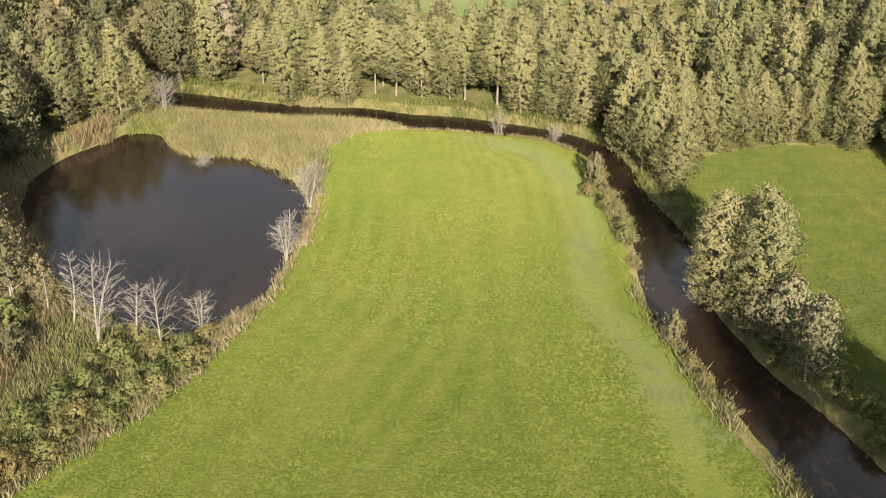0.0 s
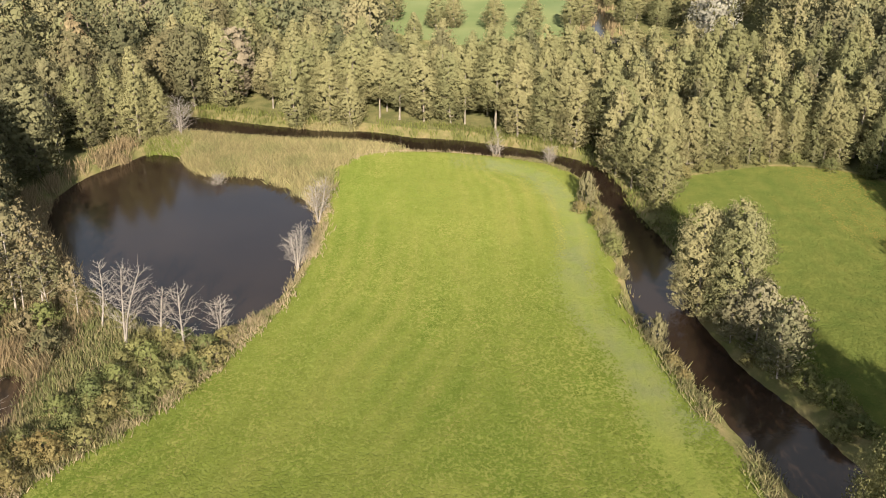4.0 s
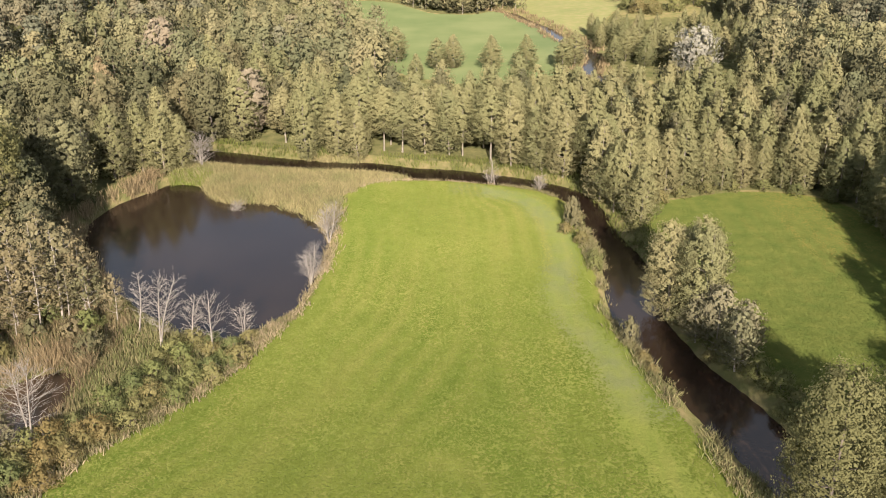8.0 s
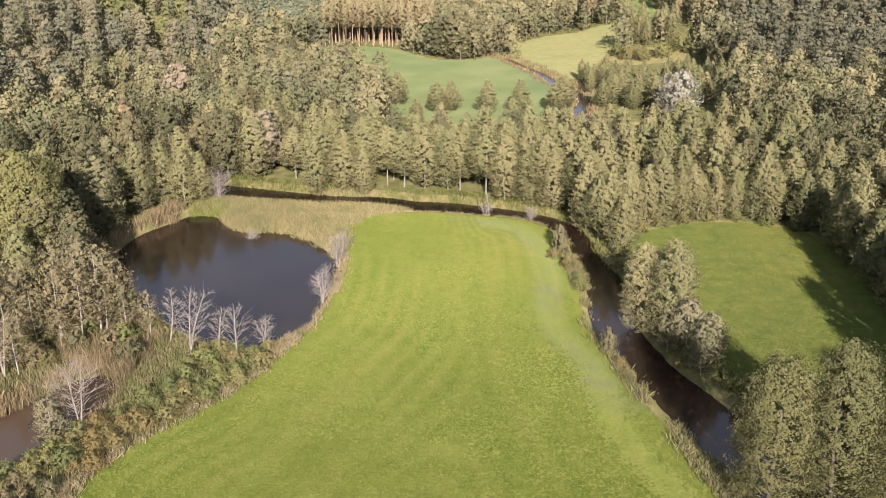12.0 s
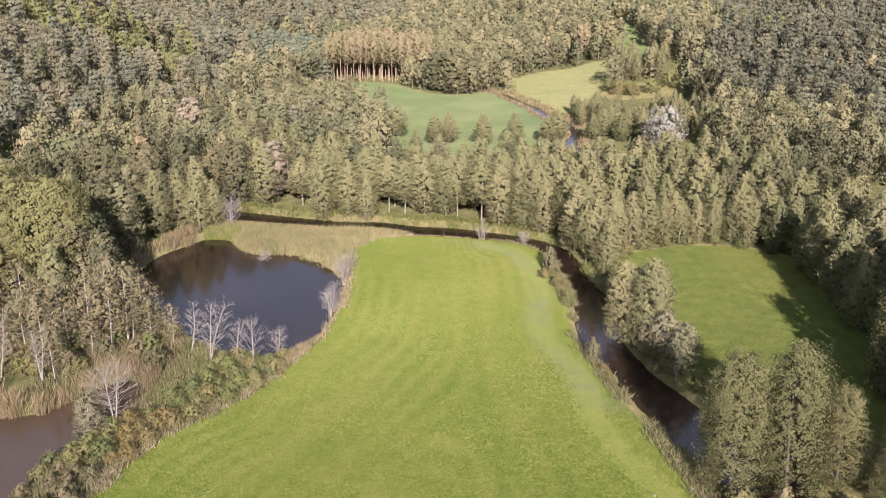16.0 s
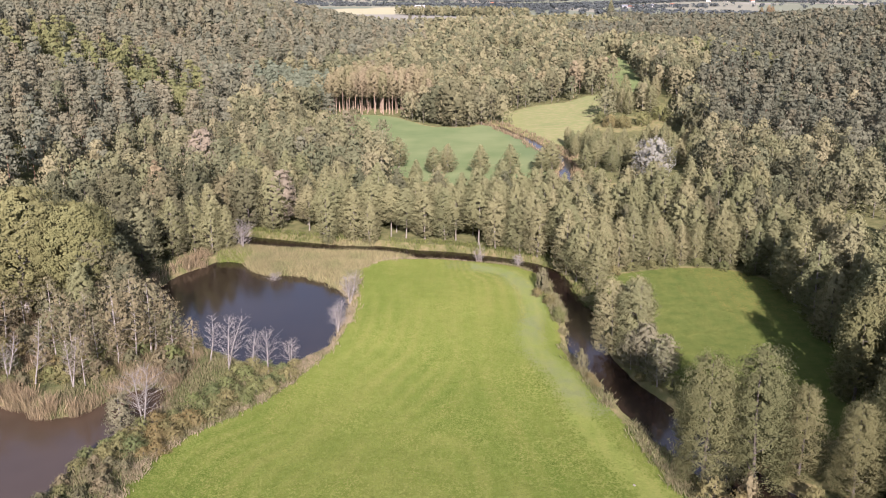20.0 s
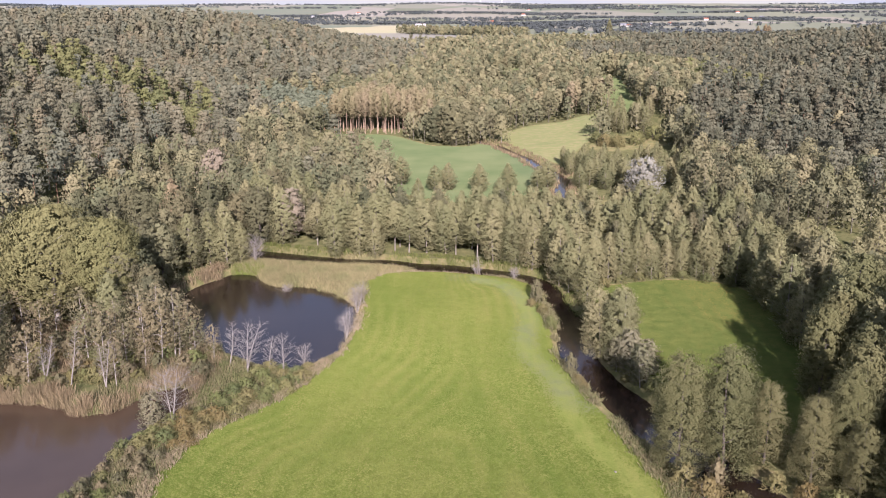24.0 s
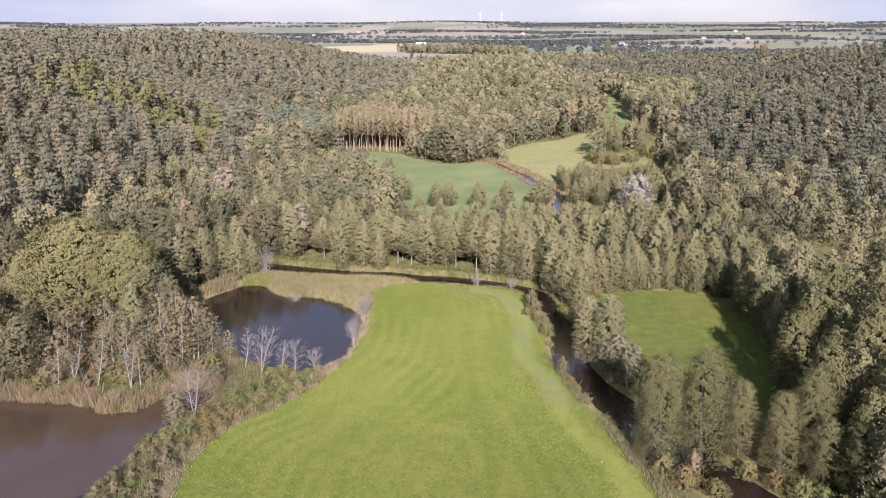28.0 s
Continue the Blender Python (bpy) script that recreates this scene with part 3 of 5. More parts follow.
def crown_points(rng, h, profile, tufts, per, tuft_r, lean=0.0, squash=0.6):
    """Places of leaf sprays in small tufts at the ends of boughs, about a crown whose radius at each height the profile gives."""
    grid = np.linspace(0, 1, 65)
    radius = np.array([profile(v) for v in grid])
    weight = np.cumsum(radius + 0.15 * profile.top)
    t = np.interp((np.arange(tufts) + rng.uniform(0, 1, tufts)) / tufts, weight / weight[-1], grid)
    a = np.arange(tufts) * 2.39996 + rng.uniform(-0.7, 0.7, tufts)
    p, q = rng.uniform(0, 6.28, 2)
    lobes = 1 + 0.15 * np.sin(2 * a + p + 4 * t) + 0.12 * np.sin(3 * a + q - 7 * t) + 0.06 * np.sin(19 * t + 2 * a)
    reach = np.interp(t, grid, radius) * lobes * (1.04 - 0.26 * rng.uniform(0, 1, tufts) ** 2)
    side = np.stack([np.cos(a), np.sin(a), 0 * a], 1)
    c = side * reach[:, None] + np.column_stack([lean * t, 0 * t, h * (profile.lo + (1 - profile.lo) * t)])
    # normals tip down low in the crown: shade on its skirts put in by shape
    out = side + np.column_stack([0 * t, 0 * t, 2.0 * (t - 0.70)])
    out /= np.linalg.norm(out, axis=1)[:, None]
    own = np.repeat(np.arange(tufts), per)
    m = len(own)
    r = tuft_r * rng.uniform(0.65, 1.35, tufts)[own]
    d = rng.normal(0, 1, (m, 3))
    d /= np.linalg.norm(d, axis=1)[:, None]
    along = side[own] + (0, 0, 0.45)
    C = c[own] + (d * (0.8, 0.8, 0.8 * squash) * rng.uniform(0.5, 1.1, (m, 1)) + along * rng.uniform(-0.9, 0.9, (m, 1))) * r[:, None]
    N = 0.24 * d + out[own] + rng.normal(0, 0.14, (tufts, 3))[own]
    # a close heart of leaves keeps the light from shining through
    hearts = np.concatenate([c * (0.82, 0.82, 1), c * (0.66, 0.66, 1)]) + rng.normal(0, 0.2 * tuft_r, (2 * tufts, 3))
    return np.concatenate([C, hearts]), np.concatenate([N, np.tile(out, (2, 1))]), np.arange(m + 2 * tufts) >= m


class Profile:
    """A crown's radius by the height within it, 0 at its foot and 1 at its tip."""

    def __init__(self, lo, radius, kind):
        self.lo, self.top, self.kind = lo, radius, kind

    def __call__(self, t):
        r = {"alder": lambda: (min(1, 0.62 + 1.5 * t) if t < 0.25 else max(0, 1 - ((t - 0.25) / 0.77) ** 1.6) ** 0.9), "tall": lambda: (0.78 + 0.22 * t / 0.3 if t < 0.3 else math.sqrt(max(0.02, 1 - ((t - 0.3) / 0.72) ** 2))), "round": lambda: math.sqrt(max(0.02, 1 - (1.6 * t - 0.7) ** 2 / 0.9)),
             "pine": lambda: 0.95 * (1 - t) ** 0.7 + 0.10, "shrub": lambda: math.sqrt(max(0.03, 1 - t * t))}[self.kind]()
        return self.top * max(0.06, r)


def limb_rods(rng, h, profile, trunk_r, limbs, lean=0.0, twist=0.35, to=0.96, rise=0.5):
    """A bent tapering trunk and limbs that reach into the crown."""
    bend = rng.normal(0, twist, 2)
    spine = lambda s: np.array([lean * s + bend[0] * math.sin(2.2 * s), bend[1] * math.sin(1.7 * s + 0.4) - bend[1] * math.sin(0.4), h * s])
    rods = [[(*spine(s), trunk_r * (1 - 0.88 * s) * (1.35 if s == 0 else 1)) for s in np.linspace(0, to, 8)]]
    rods[0][0] = (*(spine(0) - (0, 0, 0.3)), trunk_r * 1.4)
    for k in range(limbs):
        t = (k + rng.uniform(0.1, 0.9)) / limbs
        s = profile.lo * 0.8 + (0.93 - profile.lo * 0.8) * t
        a = k * 2.4 + rng.uniform(-0.5, 0.5)
        reach = profile(min(1, t)) * rng.uniform(0.65, 1.0)
        o = spine(s)
        d = np.array([math.cos(a), math.sin(a), 0])
        r0 = trunk_r * (1 - 0.88 * s) * 0.5
        rods.append([(*(o + d * reach * u + np.array([0, 0, reach * rise * u ** 1.4]) + rng.normal(0, 0.05 * reach, 3) * (u > 0)), r0 * (1 - 0.8 * u)) for u in (0, 0.35, 0.7, 1.0)])
    return rods


def tree_meshes(name, seed, h, radius, kind, lo, leaf_mat, bark_mat, puffs, per, puff_r, size, trunk_r=0.16, limbs=9, lean=0.0, flat=0.08, squash=0.6):
    rng = rng_of(seed)
    pr = Profile(lo, radius, kind)
    V, F = tubes(limb_rods(rng, h, pr, trunk_r, limbs, lean))
    trunk = quick_mesh("trunk", V, F, bark_mat, None, True)
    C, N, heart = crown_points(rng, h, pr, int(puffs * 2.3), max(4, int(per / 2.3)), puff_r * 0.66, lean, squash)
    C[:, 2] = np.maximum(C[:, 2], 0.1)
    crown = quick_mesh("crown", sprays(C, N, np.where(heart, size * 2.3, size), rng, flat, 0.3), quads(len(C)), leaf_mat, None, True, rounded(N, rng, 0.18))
    return trunk, crown


def make_tree(name, label, category, meshes, place, group=""):
    root = new(name)
    root.matrix_basis = place
    part("trunk", meshes[0], root)
    if meshes[1]:
        part("crown", meshes[1], root)
    return tagged(root, label, category, group)


def stand(x, y, scale=1.0, turn=0.0, tall=1.0, sink=0.05):
    z = float(height(x, y)) - sink
    return Matrix.Translation((x, y, z)) @ Matrix.Rotation(turn, 4, "Z") @ Matrix.Diagonal((scale, scale, scale * tall, 1))


def bare_meshes(seed, h, spread, stems=1, twigs=46, r=0.11, material=None, fan=0.9):
    """A leafless tree: stems, branches and fine twigs."""
    rng = rng_of(seed)
    rods, thin = [], []
    for s in range(stems):
        tilt = rng.normal(0, 0.09, 2) + (np.array([math.cos(s * 2.1), math.sin(s * 2.1)]) * 0.14 if stems > 1 else 0)
        hs = h * (1 if s == 0 else rng.uniform(0.75, 0.95))
        bend = rng.normal(0, 0.02 * h, 2)
        spine = lambda u, tilt=tilt, hs=hs, bend=bend: np.array([tilt[0] * hs * u + bend[0] * math.sin(3 * u), tilt[1] * hs * u + bend[1] * math.sin(2.3 * u), hs * u])
        rods.append([(*(spine(u) - (0, 0, 0.25 * (u == 0))), r * (1 - 0.9 * u) + 0.012) for u in np.linspace(0, 1, 8)])
        for k in range(twigs):
            u = 0.22 + 0.75 * (k + rng.uniform(0, 1)) / twigs
            a = k * 2.4 + rng.uniform(-0.6, 0.6)
            ln = spread * (0.35 + 0.9 * math.sin(min(1, u * 1.02) * math.pi) ** 0.7) * rng.uniform(0.6, 1.1)
            d = np.array([math.cos(a), math.sin(a), rng.uniform(0.35, 1.0) * fan])
            d /= np.linalg.norm(d)
            o = spine(u)
            mid = o + d * ln * 0.5 + rng.normal(0, 0.05 * ln, 3)
            end = o + d * ln + np.array([0, 0, 0.12 * ln]) + rng.normal(0, 0.07 * ln, 3)
            rods.append([(*o, 0.028 * (1.2 - u)), (*mid, 0.017), (*end, 0.007)])
            for _ in range(5):
                w = rng.uniform(0.3, 1)
                p = o + (end - o) * w
                e = p + (d + rng.normal(0, 0.55, 3)) * ln * rng.uniform(0.22, 0.5)
                thin.append([(*p, 0.009), (*e, 0.005)])
    V, F = tubes(rods, 5)
    W, G = tubes(thin, 3)
    return (quick_mesh("trunk", V, F, material, None, True), quick_mesh("twig_spray", W, G, material))


def make_bare(name, label, meshes, place, group=""):
    root = new(name)
    root.matrix_basis = place
    part("trunk", meshes[0], root), tagged(part("twig_spray", meshes[1], root), kind="stuff")
    return tagged(root, label, "tree", group)


# -- near and middle broadleaved trees --
ALDER_NEAR = [tree_meshes("alder", 11 + i, 14, 3.3 + 0.3 * (i % 2), "alder", 0.06, LEAF_ALDER, BARK_GREY, 190, 40, 0.72, 0.145, 0.2, 14) for i in range(3)]
ALDER_MID = [tree_meshes("alder", 31 + i, 14, 3.1 + 0.35 * (i % 3), "alder", (0.05, 0.10, 0.04, 0.28, 0.08)[i], (LEAF_ALDER, LEAF_ALDER, LEAF_ALDER, LEAF_ALDER, LEAF_DARK)[i], BARK_GREY, 165, 31, 0.66, 0.165, 0.15, 9) for i in range(5)]
ALDER_FRONT = [tree_meshes("alder", 41 + i, 13.4, 3.1 + 0.35 * i, "alder", (0.10, 0.28, 0.34)[i], LEAF_ALDER, BARK_GREY, 210, 40, 0.62, 0.135, 0.15, 12) for i in range(3)]
ROUND_MID = [tree_meshes("broadleaf", 51 + i, 13, 3.3, ("tall", "alder", "round")[i], 0.07, (LEAF_WOOD, LEAF_ALDER, LEAF_DARK)[i], BARK_DARK, 165, 32, 0.8, 0.18, 0.2, 12) for i in range(3)]
SLIM = [tree_meshes("slim", 71 + i, 9, 2.0 + 0.25 * i, ("round", "tall", "round")[i], 0.26, LEAF_WILLOW, BARK_PALE, 44, 22, 0.6, 0.115, 0.10, 16) for i in range(3)]

L_ALDER = "olive-green alder with a narrow pointed crown in a streamside row"
L_RIGHT = "tall olive-green alder standing thick beside its neighbours behind a meadow"
L_ROUND = "olive-green broadleaved tree with a dense rounded crown"


def plant_wood(rng, n, box, near, kinds, name, label, group, keep, apart=3.4, tall=(0.8, 1.1), front=None):
    """Trees at random places of a stretch of the plan, none too near to another."""
    done = list(near)
    made = 0
    for _ in range(n * 14):
        if made >= n:
            break
        x, y = rng.uniform(box[0], box[2]), rng.uniform(box[1], box[3])
        if not keep(x, y) or any((x - a) ** 2 + (y - b) ** 2 < apart ** 2 for a, b in done):
            continue
        done.append((x, y))
        k = kinds[int(rng.integers(len(kinds)))]
        if front and front(x, y):
            k = ALDER_FRONT[int(rng.integers(3))]
        make_tree(name, label, "tree", k, stand(x, y, rng.uniform(*tall), rng.uniform(0, 6.28), rng.uniform(0.92, 1.08)), group)
        made += 1
    return done


def clear_of_water(x, y, d=0.8):
    return float(shore(np.array(x), np.array(y))) > d


PLANTED = []
rng = rng_of(5)
# the row behind the stream: a straight front along its bank
x = -32.0
while x < 15:
    x += rng.uniform(1.9, 4.6)
    bank = float(np.interp(x, [-38, -26, -13, -6.5, 0.5, 6, 12.5, 18], [159, 155.5, 154, 151.5, 149.0, 145.2, 142.0, 138.5]))
    PLANTED.append((x, bank + rng.uniform(-0.6, 1.8)))
    make_tree("alder_tree", L_ALDER, "tree", ALDER_FRONT[int(rng.integers(3))], stand(*PLANTED[-1], rng.uniform(0.82, 1.06), rng.uniform(0, 6.28), rng.uniform(0.74, 0.92)), "alders along the stream")
PLANTED = plant_wood(rng, 74, (-34, 149, 24, 168), PLANTED, ALDER_MID, "alder_tree", L_ALDER, "alders along the stream",
                     lambda x, y: y > np.interp(x, [-38, -13, 0, 12, 24], [161, 156, 151, 145, 136]), 3.5, (0.76, 0.92), lambda x, y: y < 160)
# behind the right-hand meadow
PLANTED = plant_wood(rng, 96, (21, 121, 70, 172), PLANTED, ALDER_MID, "alder_tree", L_RIGHT, "alders behind the right-hand meadow",
                     lambda x, y: y > np.interp(x, [21, 25, 27, 35, 44, 52, 56, 70], [122, 121, 127.5, 131.5, 133, 130, 124, 122]) and clear_of_water(x, y, 0.9), 4.5, (0.70, 0.92), lambda x, y: y < 138)
# the shady wood beyond it to the right, and the trees before it
PLANTED = plant_wood(rng, 105, (49, 44, 100, 126), PLANTED, ROUND_MID[:2] + ALDER_NEAR, "broadleaved_tree", L_ROUND, "trees of the shady wood",
                     lambda x, y: x > np.interp(y, [40, 66, 80, 110, 126], [50, 53, 53.5, 55.5, 55]), 4.4, (0.8, 1.12))
PLANTED = plant_wood(rng, 26, (40, 10, 80, 46), PLANTED, ROUND_MID, "broadleaved_tree", L_ROUND, "trees of the shady wood", lambda x, y: x > 47 or y < 40 and x > 46, 4.6, (0.8, 1.0))
# left of the round pond
PLANTED = plant_wood(rng, 70, (-105, 104, -47, 165), PLANTED, ROUND_MID[2:] + ROUND_MID + ALDER_MID[4:], "broadleaved_tree", L_ROUND, "trees beside the round pond",
                     lambda x, y: clear_of_water(x, y, 4.2) and not (x > -58 and 128 < y < 139) and x > -60 - (165 - y) * 0.75 and not (-70 < x < -55 and 95 < y < 109), 4.7, (0.72, 1.08))
PLANTED = plant_wood(rng, 26, (-46, 150, -32, 184), PLANTED, ROUND_MID[1:] + ALDER_MID[:2], "broadleaved_tree", L_ROUND, "trees beside the round pond", lambda x, y: y > 158, 3.8, (0.8, 1.05))
PLANTED = plant_wood(rng, 15, (-92, 88, -48, 112), PLANTED, SLIM, "broadleaved_tree", "thin half-bare tree with yellowing leaves on a reedy spit", "trees on the spit",
                     lambda x, y: clear_of_water(x, y, 2.5) and y > 84 + (x + 48) * -0.05, 3.0, (0.7, 1.05))
for x, y, s, k in ((-44, 140.5, 0.74, 1), (-41.5, 142, 0.66, 0), (-47.7, 141.7, 0.8, 2), (-51, 138.5, 0.82, 1), (-45.5, 145.5, 0.9, 0)):
    make_tree("alder_tree", "bushy olive alder at the head of the round pond", "tree", ALDER_NEAR[k], stand(x, y, s, x), "alders at the pond head")
# trees in front of the row, low boughs over the water
for x, y, s in ((-23, 149.5, 0.72), (-18, 149.8, 0.76), (-14.5, 148.6, 0.6), (17.5, 138, 0.72), (21.8, 128.8, 0.82), (24.4, 122.5, 0.78), (25.4, 117.8, 0.6), (14.6, 141.2, 0.62)):
    make_tree("alder_tree", "alder with low leafy boughs hanging over the stream", "tree", ALDER_NEAR[int(abs(x)) % 3], stand(x, y, s, y, 1.05), "alders over the water")
    PLANTED.append((x, y))

for x in np.arange(28.5, 56, 2.9):
    y = float(np.interp(x, [21, 25, 27, 35, 44, 52, 56, 70], [122, 121, 128.5, 131.8, 133.2, 131, 125, 122])) + 0.6 * math.sin(x * 1.7)
    make_tree("alder_tree", "alder leafy to the ground at the back of a meadow", "tree", ALDER_NEAR[int(x) % 3], stand(x, y, 0.62 + 0.12 * math.sin(x * 2.3), x, 1.12), "alders behind the right-hand meadow")

# the clump on the stream's far bank
CLUMP = [tree_meshes("clump", 91 + i, 12, 2.9, "tall", 0.05, LEAF_ALDER, BARK_GREY, 240, 60, 0.70, 0.10, 0.18, 11, -0.6) for i in range(2)]
for x, y, s, k, r in ((23.6, 92.5, 0.92, 0, 0.3), (25.6, 89.2, 0.95, 1, 1.9), (26.6, 93.4, 0.86, 0, 4.0), (25.4, 97.4, 0.66, 1, 2.6)):
    make_tree("alder_tree", "leafy alder in a clump leaning over the stream", "tree", CLUMP[k], stand(x, y, s, r), "alder clump on the bank")
FADED = [tree_meshes("willow", 95 + i, 7, 2.1, "round", 0.12, LEAF_GREY, BARK_PALE, 110, 22, 0.45, 0.11, 0.09, 12) for i in range(2)]
for x, y, s, k in ((26.4, 84.4, 1.0, 0), (27.2, 80.6, 0.9, 1), (28.6, 83.2, 0.85, 0), (25.0, 86.6, 0.8, 1)):
    make_tree("willow_tree", "half-bare greyish willow with pale stems on the stream bank", "tree", FADED[k], stand(x, y, s, x * 3), "willows on the bank")
make_tree("willow_tree", "spreading half-bare willow bush over brown water", "tree", FADED[0], stand(-36.8, 67.8, 0.8, 1.0))
# the tall trees nearest to the camera's way, beside the stream
GIANT = [tree_meshes("giant", 101 + i, 15, 3.3, "tall", 0.04, LEAF_TALL, BARK_DARK, 420, 70, 0.85, 0.088, 0.22, 12) for i in range(3)]
GIANT += [tree_meshes("giant", 111 + i, 15, 3.4, "tall", 0.04, LEAF_TALL, BARK_DARK, 260, 36, 0.85, 0.15, 0.22, 12) for i in range(3)]
for x, y, s, k, r in ((26.5, 57.2, 0.95, 0, 0.5), (32.4, 58.6, 1.05, 1, 2.0), (36.9, 58.6, 0.68, 2, 1.0), (40.6, 54.0, 0.70, 0, 3.7), (44.6, 54.5, 0.88, 1, 5.0), (49.0, 62.0, 0.9, 2, 0.2), (50.2, 76, 0.88, 0, 1.2), (54, 81, 0.9, 1, 2.2), (57.5, 67, 1.12, 0, 0.7), (61.5, 74.5, 1.2, 2, 3.3), (56, 57.5, 1.0, 1, 4.1), (62.5, 61, 1.15, 0, 5.5), (56.6, 83, 1.05, 2, 2.9), (52.6, 50.5, 0.9, 2, 1.9), (67, 68, 1.2, 1, 0.9), (66, 81, 1.15, 0, 2.0), (71, 59, 1.15, 2, 4.8), (61, 90, 1.1, 1, 5.9), (72, 75, 1.2, 0, 1.4), (48.0, 47.0, 0.9, 0, 2.5), (34.2, 63.5, 0.62, 2, 4.4), (44.2, 50.0, 0.6, 1, 0.4), (46.4, 45.2, 0.66, 2, 2.2), (42.6, 57.6, 0.6, 0, 5.2), (53.6, 70.5, 0.86, 1, 3.1)):
    make_tree("alder_tree", "tall full-leaved alder beside the stream at the meadow's edge", "tree", GIANT[k if x < 46 else k + 3], stand(x, y, s, r), "tall alders beside the meadow")
# left: the great poplar and its neighbours
POPLAR = tree_meshes("poplar", 121, 21, 7.6, "round", 0.2, LEAF_POPLAR, BARK_PALE, 520, 56, 1.15, 0.2, 0.42, 16)
make_tree("poplar_tree", "great yellow-green poplar with a pale trunk", "tree", POPLAR, stand(-65.0, 108, 1.02, 0.4, 0.92))
make_tree("poplar_tree", "yellow-green poplar leaning out over the spit", "tree", POPLAR, stand(-56.5, 108.5, 0.78, 4.1, 1.05))
make_tree("poplar_tree", "yellow-green poplar beside a greater one", "tree", POPLAR, stand(-72, 107, 0.7, 2.4))
for x, y, s in ((-65, 84.5, 0.8), (-70, 86.5, 0.9), (-75, 90, 1.0), (-52.5, 98.5, 0.85), (-47.5, 102.5, 0.72), (-53, 106, 0.95)):
    make_tree("broadleaved_tree", "bushy green tree above the reeds", "tree", ROUND_MID[int(abs(x)) % 3], stand(x, y, s, x), "trees on the spit")
for i, (x, y, s) in enumerate(((-49.5, 86.5, 0.95), (-46.5, 87.6, 0.8), (-52.5, 88.5, 1.0), (-44.3, 89, 1.05), (-41.6, 88.0, 1.1), (-40.4, 90.6, 1.2), (-38.6, 92.4, 0.95), (-43, 93, 1.2), (-37.2, 90.6, 0.75), (-46.5, 94.5, 1.15), (-34.6, 90.4, 0.62), (-49.6, 91.5, 1.05), (-45, 98, 1.1), (-41, 96.2, 1.0))):
    make_tree("willow_tree", "slender willow with sparse faded leaves among dry reeds", "tree", SLIM[i % 3], stand(x, y, s, i), "slender willows on the spit")

PLANTED = plant_wood(rng, 10, (-78, 80, -35, 102), PLANTED, SLIM, "willow_tree", "slender willow with sparse faded leaves among dry reeds", "slender willows on the spit",
                     lambda x, y: clear_of_water(x, y, 3.6) and not inside(MEADOW, x, y) and x < -36, 2.3, (0.5, 0.95))

# -- single trees of a look of their own --
make_tree("faded_tree", "pinkish half-bare tree at the end of the alder row", "tree", tree_meshes("pink", 131, 12, 3.2, "round", 0.15, LEAF_PINK, BARK_PALE, 80, 22, 0.9, 0.27, 0.17, 14), stand(-34.3, 160.5, 1.0))
make_tree("silver_tree", "silvery-white poplar rising above the green wood", "tree", tree_meshes("silver", 133, 12, 4.4, "round", 0.08, LEAF_SILVER, BARK_PALE, 90, 26, 1.0, 0.24, 0.2, 14), stand(53.5, 203, 0.98))
ORANGE = tree_meshes("orange", 135, 11, 2.2, "alder", 0.12, LEAF_ORANGE, BARK_DARK, 60, 18, 0.8, 0.29, 0.14, 8)
make_tree("orange_tree", "orange autumn tree among dark green ones", "tree", ORANGE, stand(-63, 170, 1.1))
make_tree("orange_tree", "small orange tree on the shaded bank", "tree", ORANGE, stand(29.6, 52.4, 0.42))
make_tree("pale_tree", "pale half-bare tree rising above the wood", "tree", tree_meshes("pale", 137, 15, 3.8, "round", 0.3, LEAF_PINK, BARK_PALE, 60, 16, 1.0, 0.3, 0.2, 14), stand(-58.5, 193, 1.05))
DARKS = tree_meshes("dark", 139, 17, 6.0, "round", 0.03, LEAF_DARK, BARK_DARK, 120, 20, 1.5, 0.48, 0.3, 12)
for x, y, s in ((3.5, 304, 0.95), (-2, 310, 0.8), (9, 309, 0.75)):
    make_tree("dark_tree", "broad dark green tree at the edge of a distant meadow", "tree", DARKS, stand(x, y, s, x), "dark trees by the far meadow")
for x, y, s in ((-12.5, 226, 0.86), (-16, 229, 0.8), (-2.6, 217, 0.74), (1.2, 218.5, 0.78), (10, 215.5, 0.8), (18, 215.5, 0.82), (29.5, 219, 0.84), (26.6, 216.5, 0.72), (-22, 238, 0.8), (39, 221, 0.7), (42.5, 225, 0.74), (46, 219, 0.74), (45.5, 231, 0.72), (49, 226, 0.76), (52, 221, 0.8), (53, 230, 0.74), (56.5, 225, 0.8), (59, 219, 0.84), (60, 231, 0.74), (63, 225, 0.8), (67, 230, 0.74), (-7, 205, 0.6), (36.5, 196, 0.6)):
    make_tree("meadow_tree", "lone green tree on a distant meadow", "tree", ALDER_MID[int(abs(x * 3)) % 3], stand(x, y, s, y, 0.72), "trees on the far meadow")

BIRCH = [tree_meshes("birch", 145 + i, 17, 1.9, "tall", 0.44, LEAF_BIRCH, BARK_BIRCH, 60, 15, 0.62, 0.26, 0.15, 14) for i in range(2)]
plant_wood(rng_of(8), 110, (-45, 331, -5, 352), [], BIRCH, "birch_tree", "autumn birch with a pale bare trunk at a far meadow's edge", "birches by the far meadow",
           lambda x, y: y > np.interp(x, [-45, -22, -10, -5], [334, 332, 314, 313]), 2.3, (0.85, 1.06))

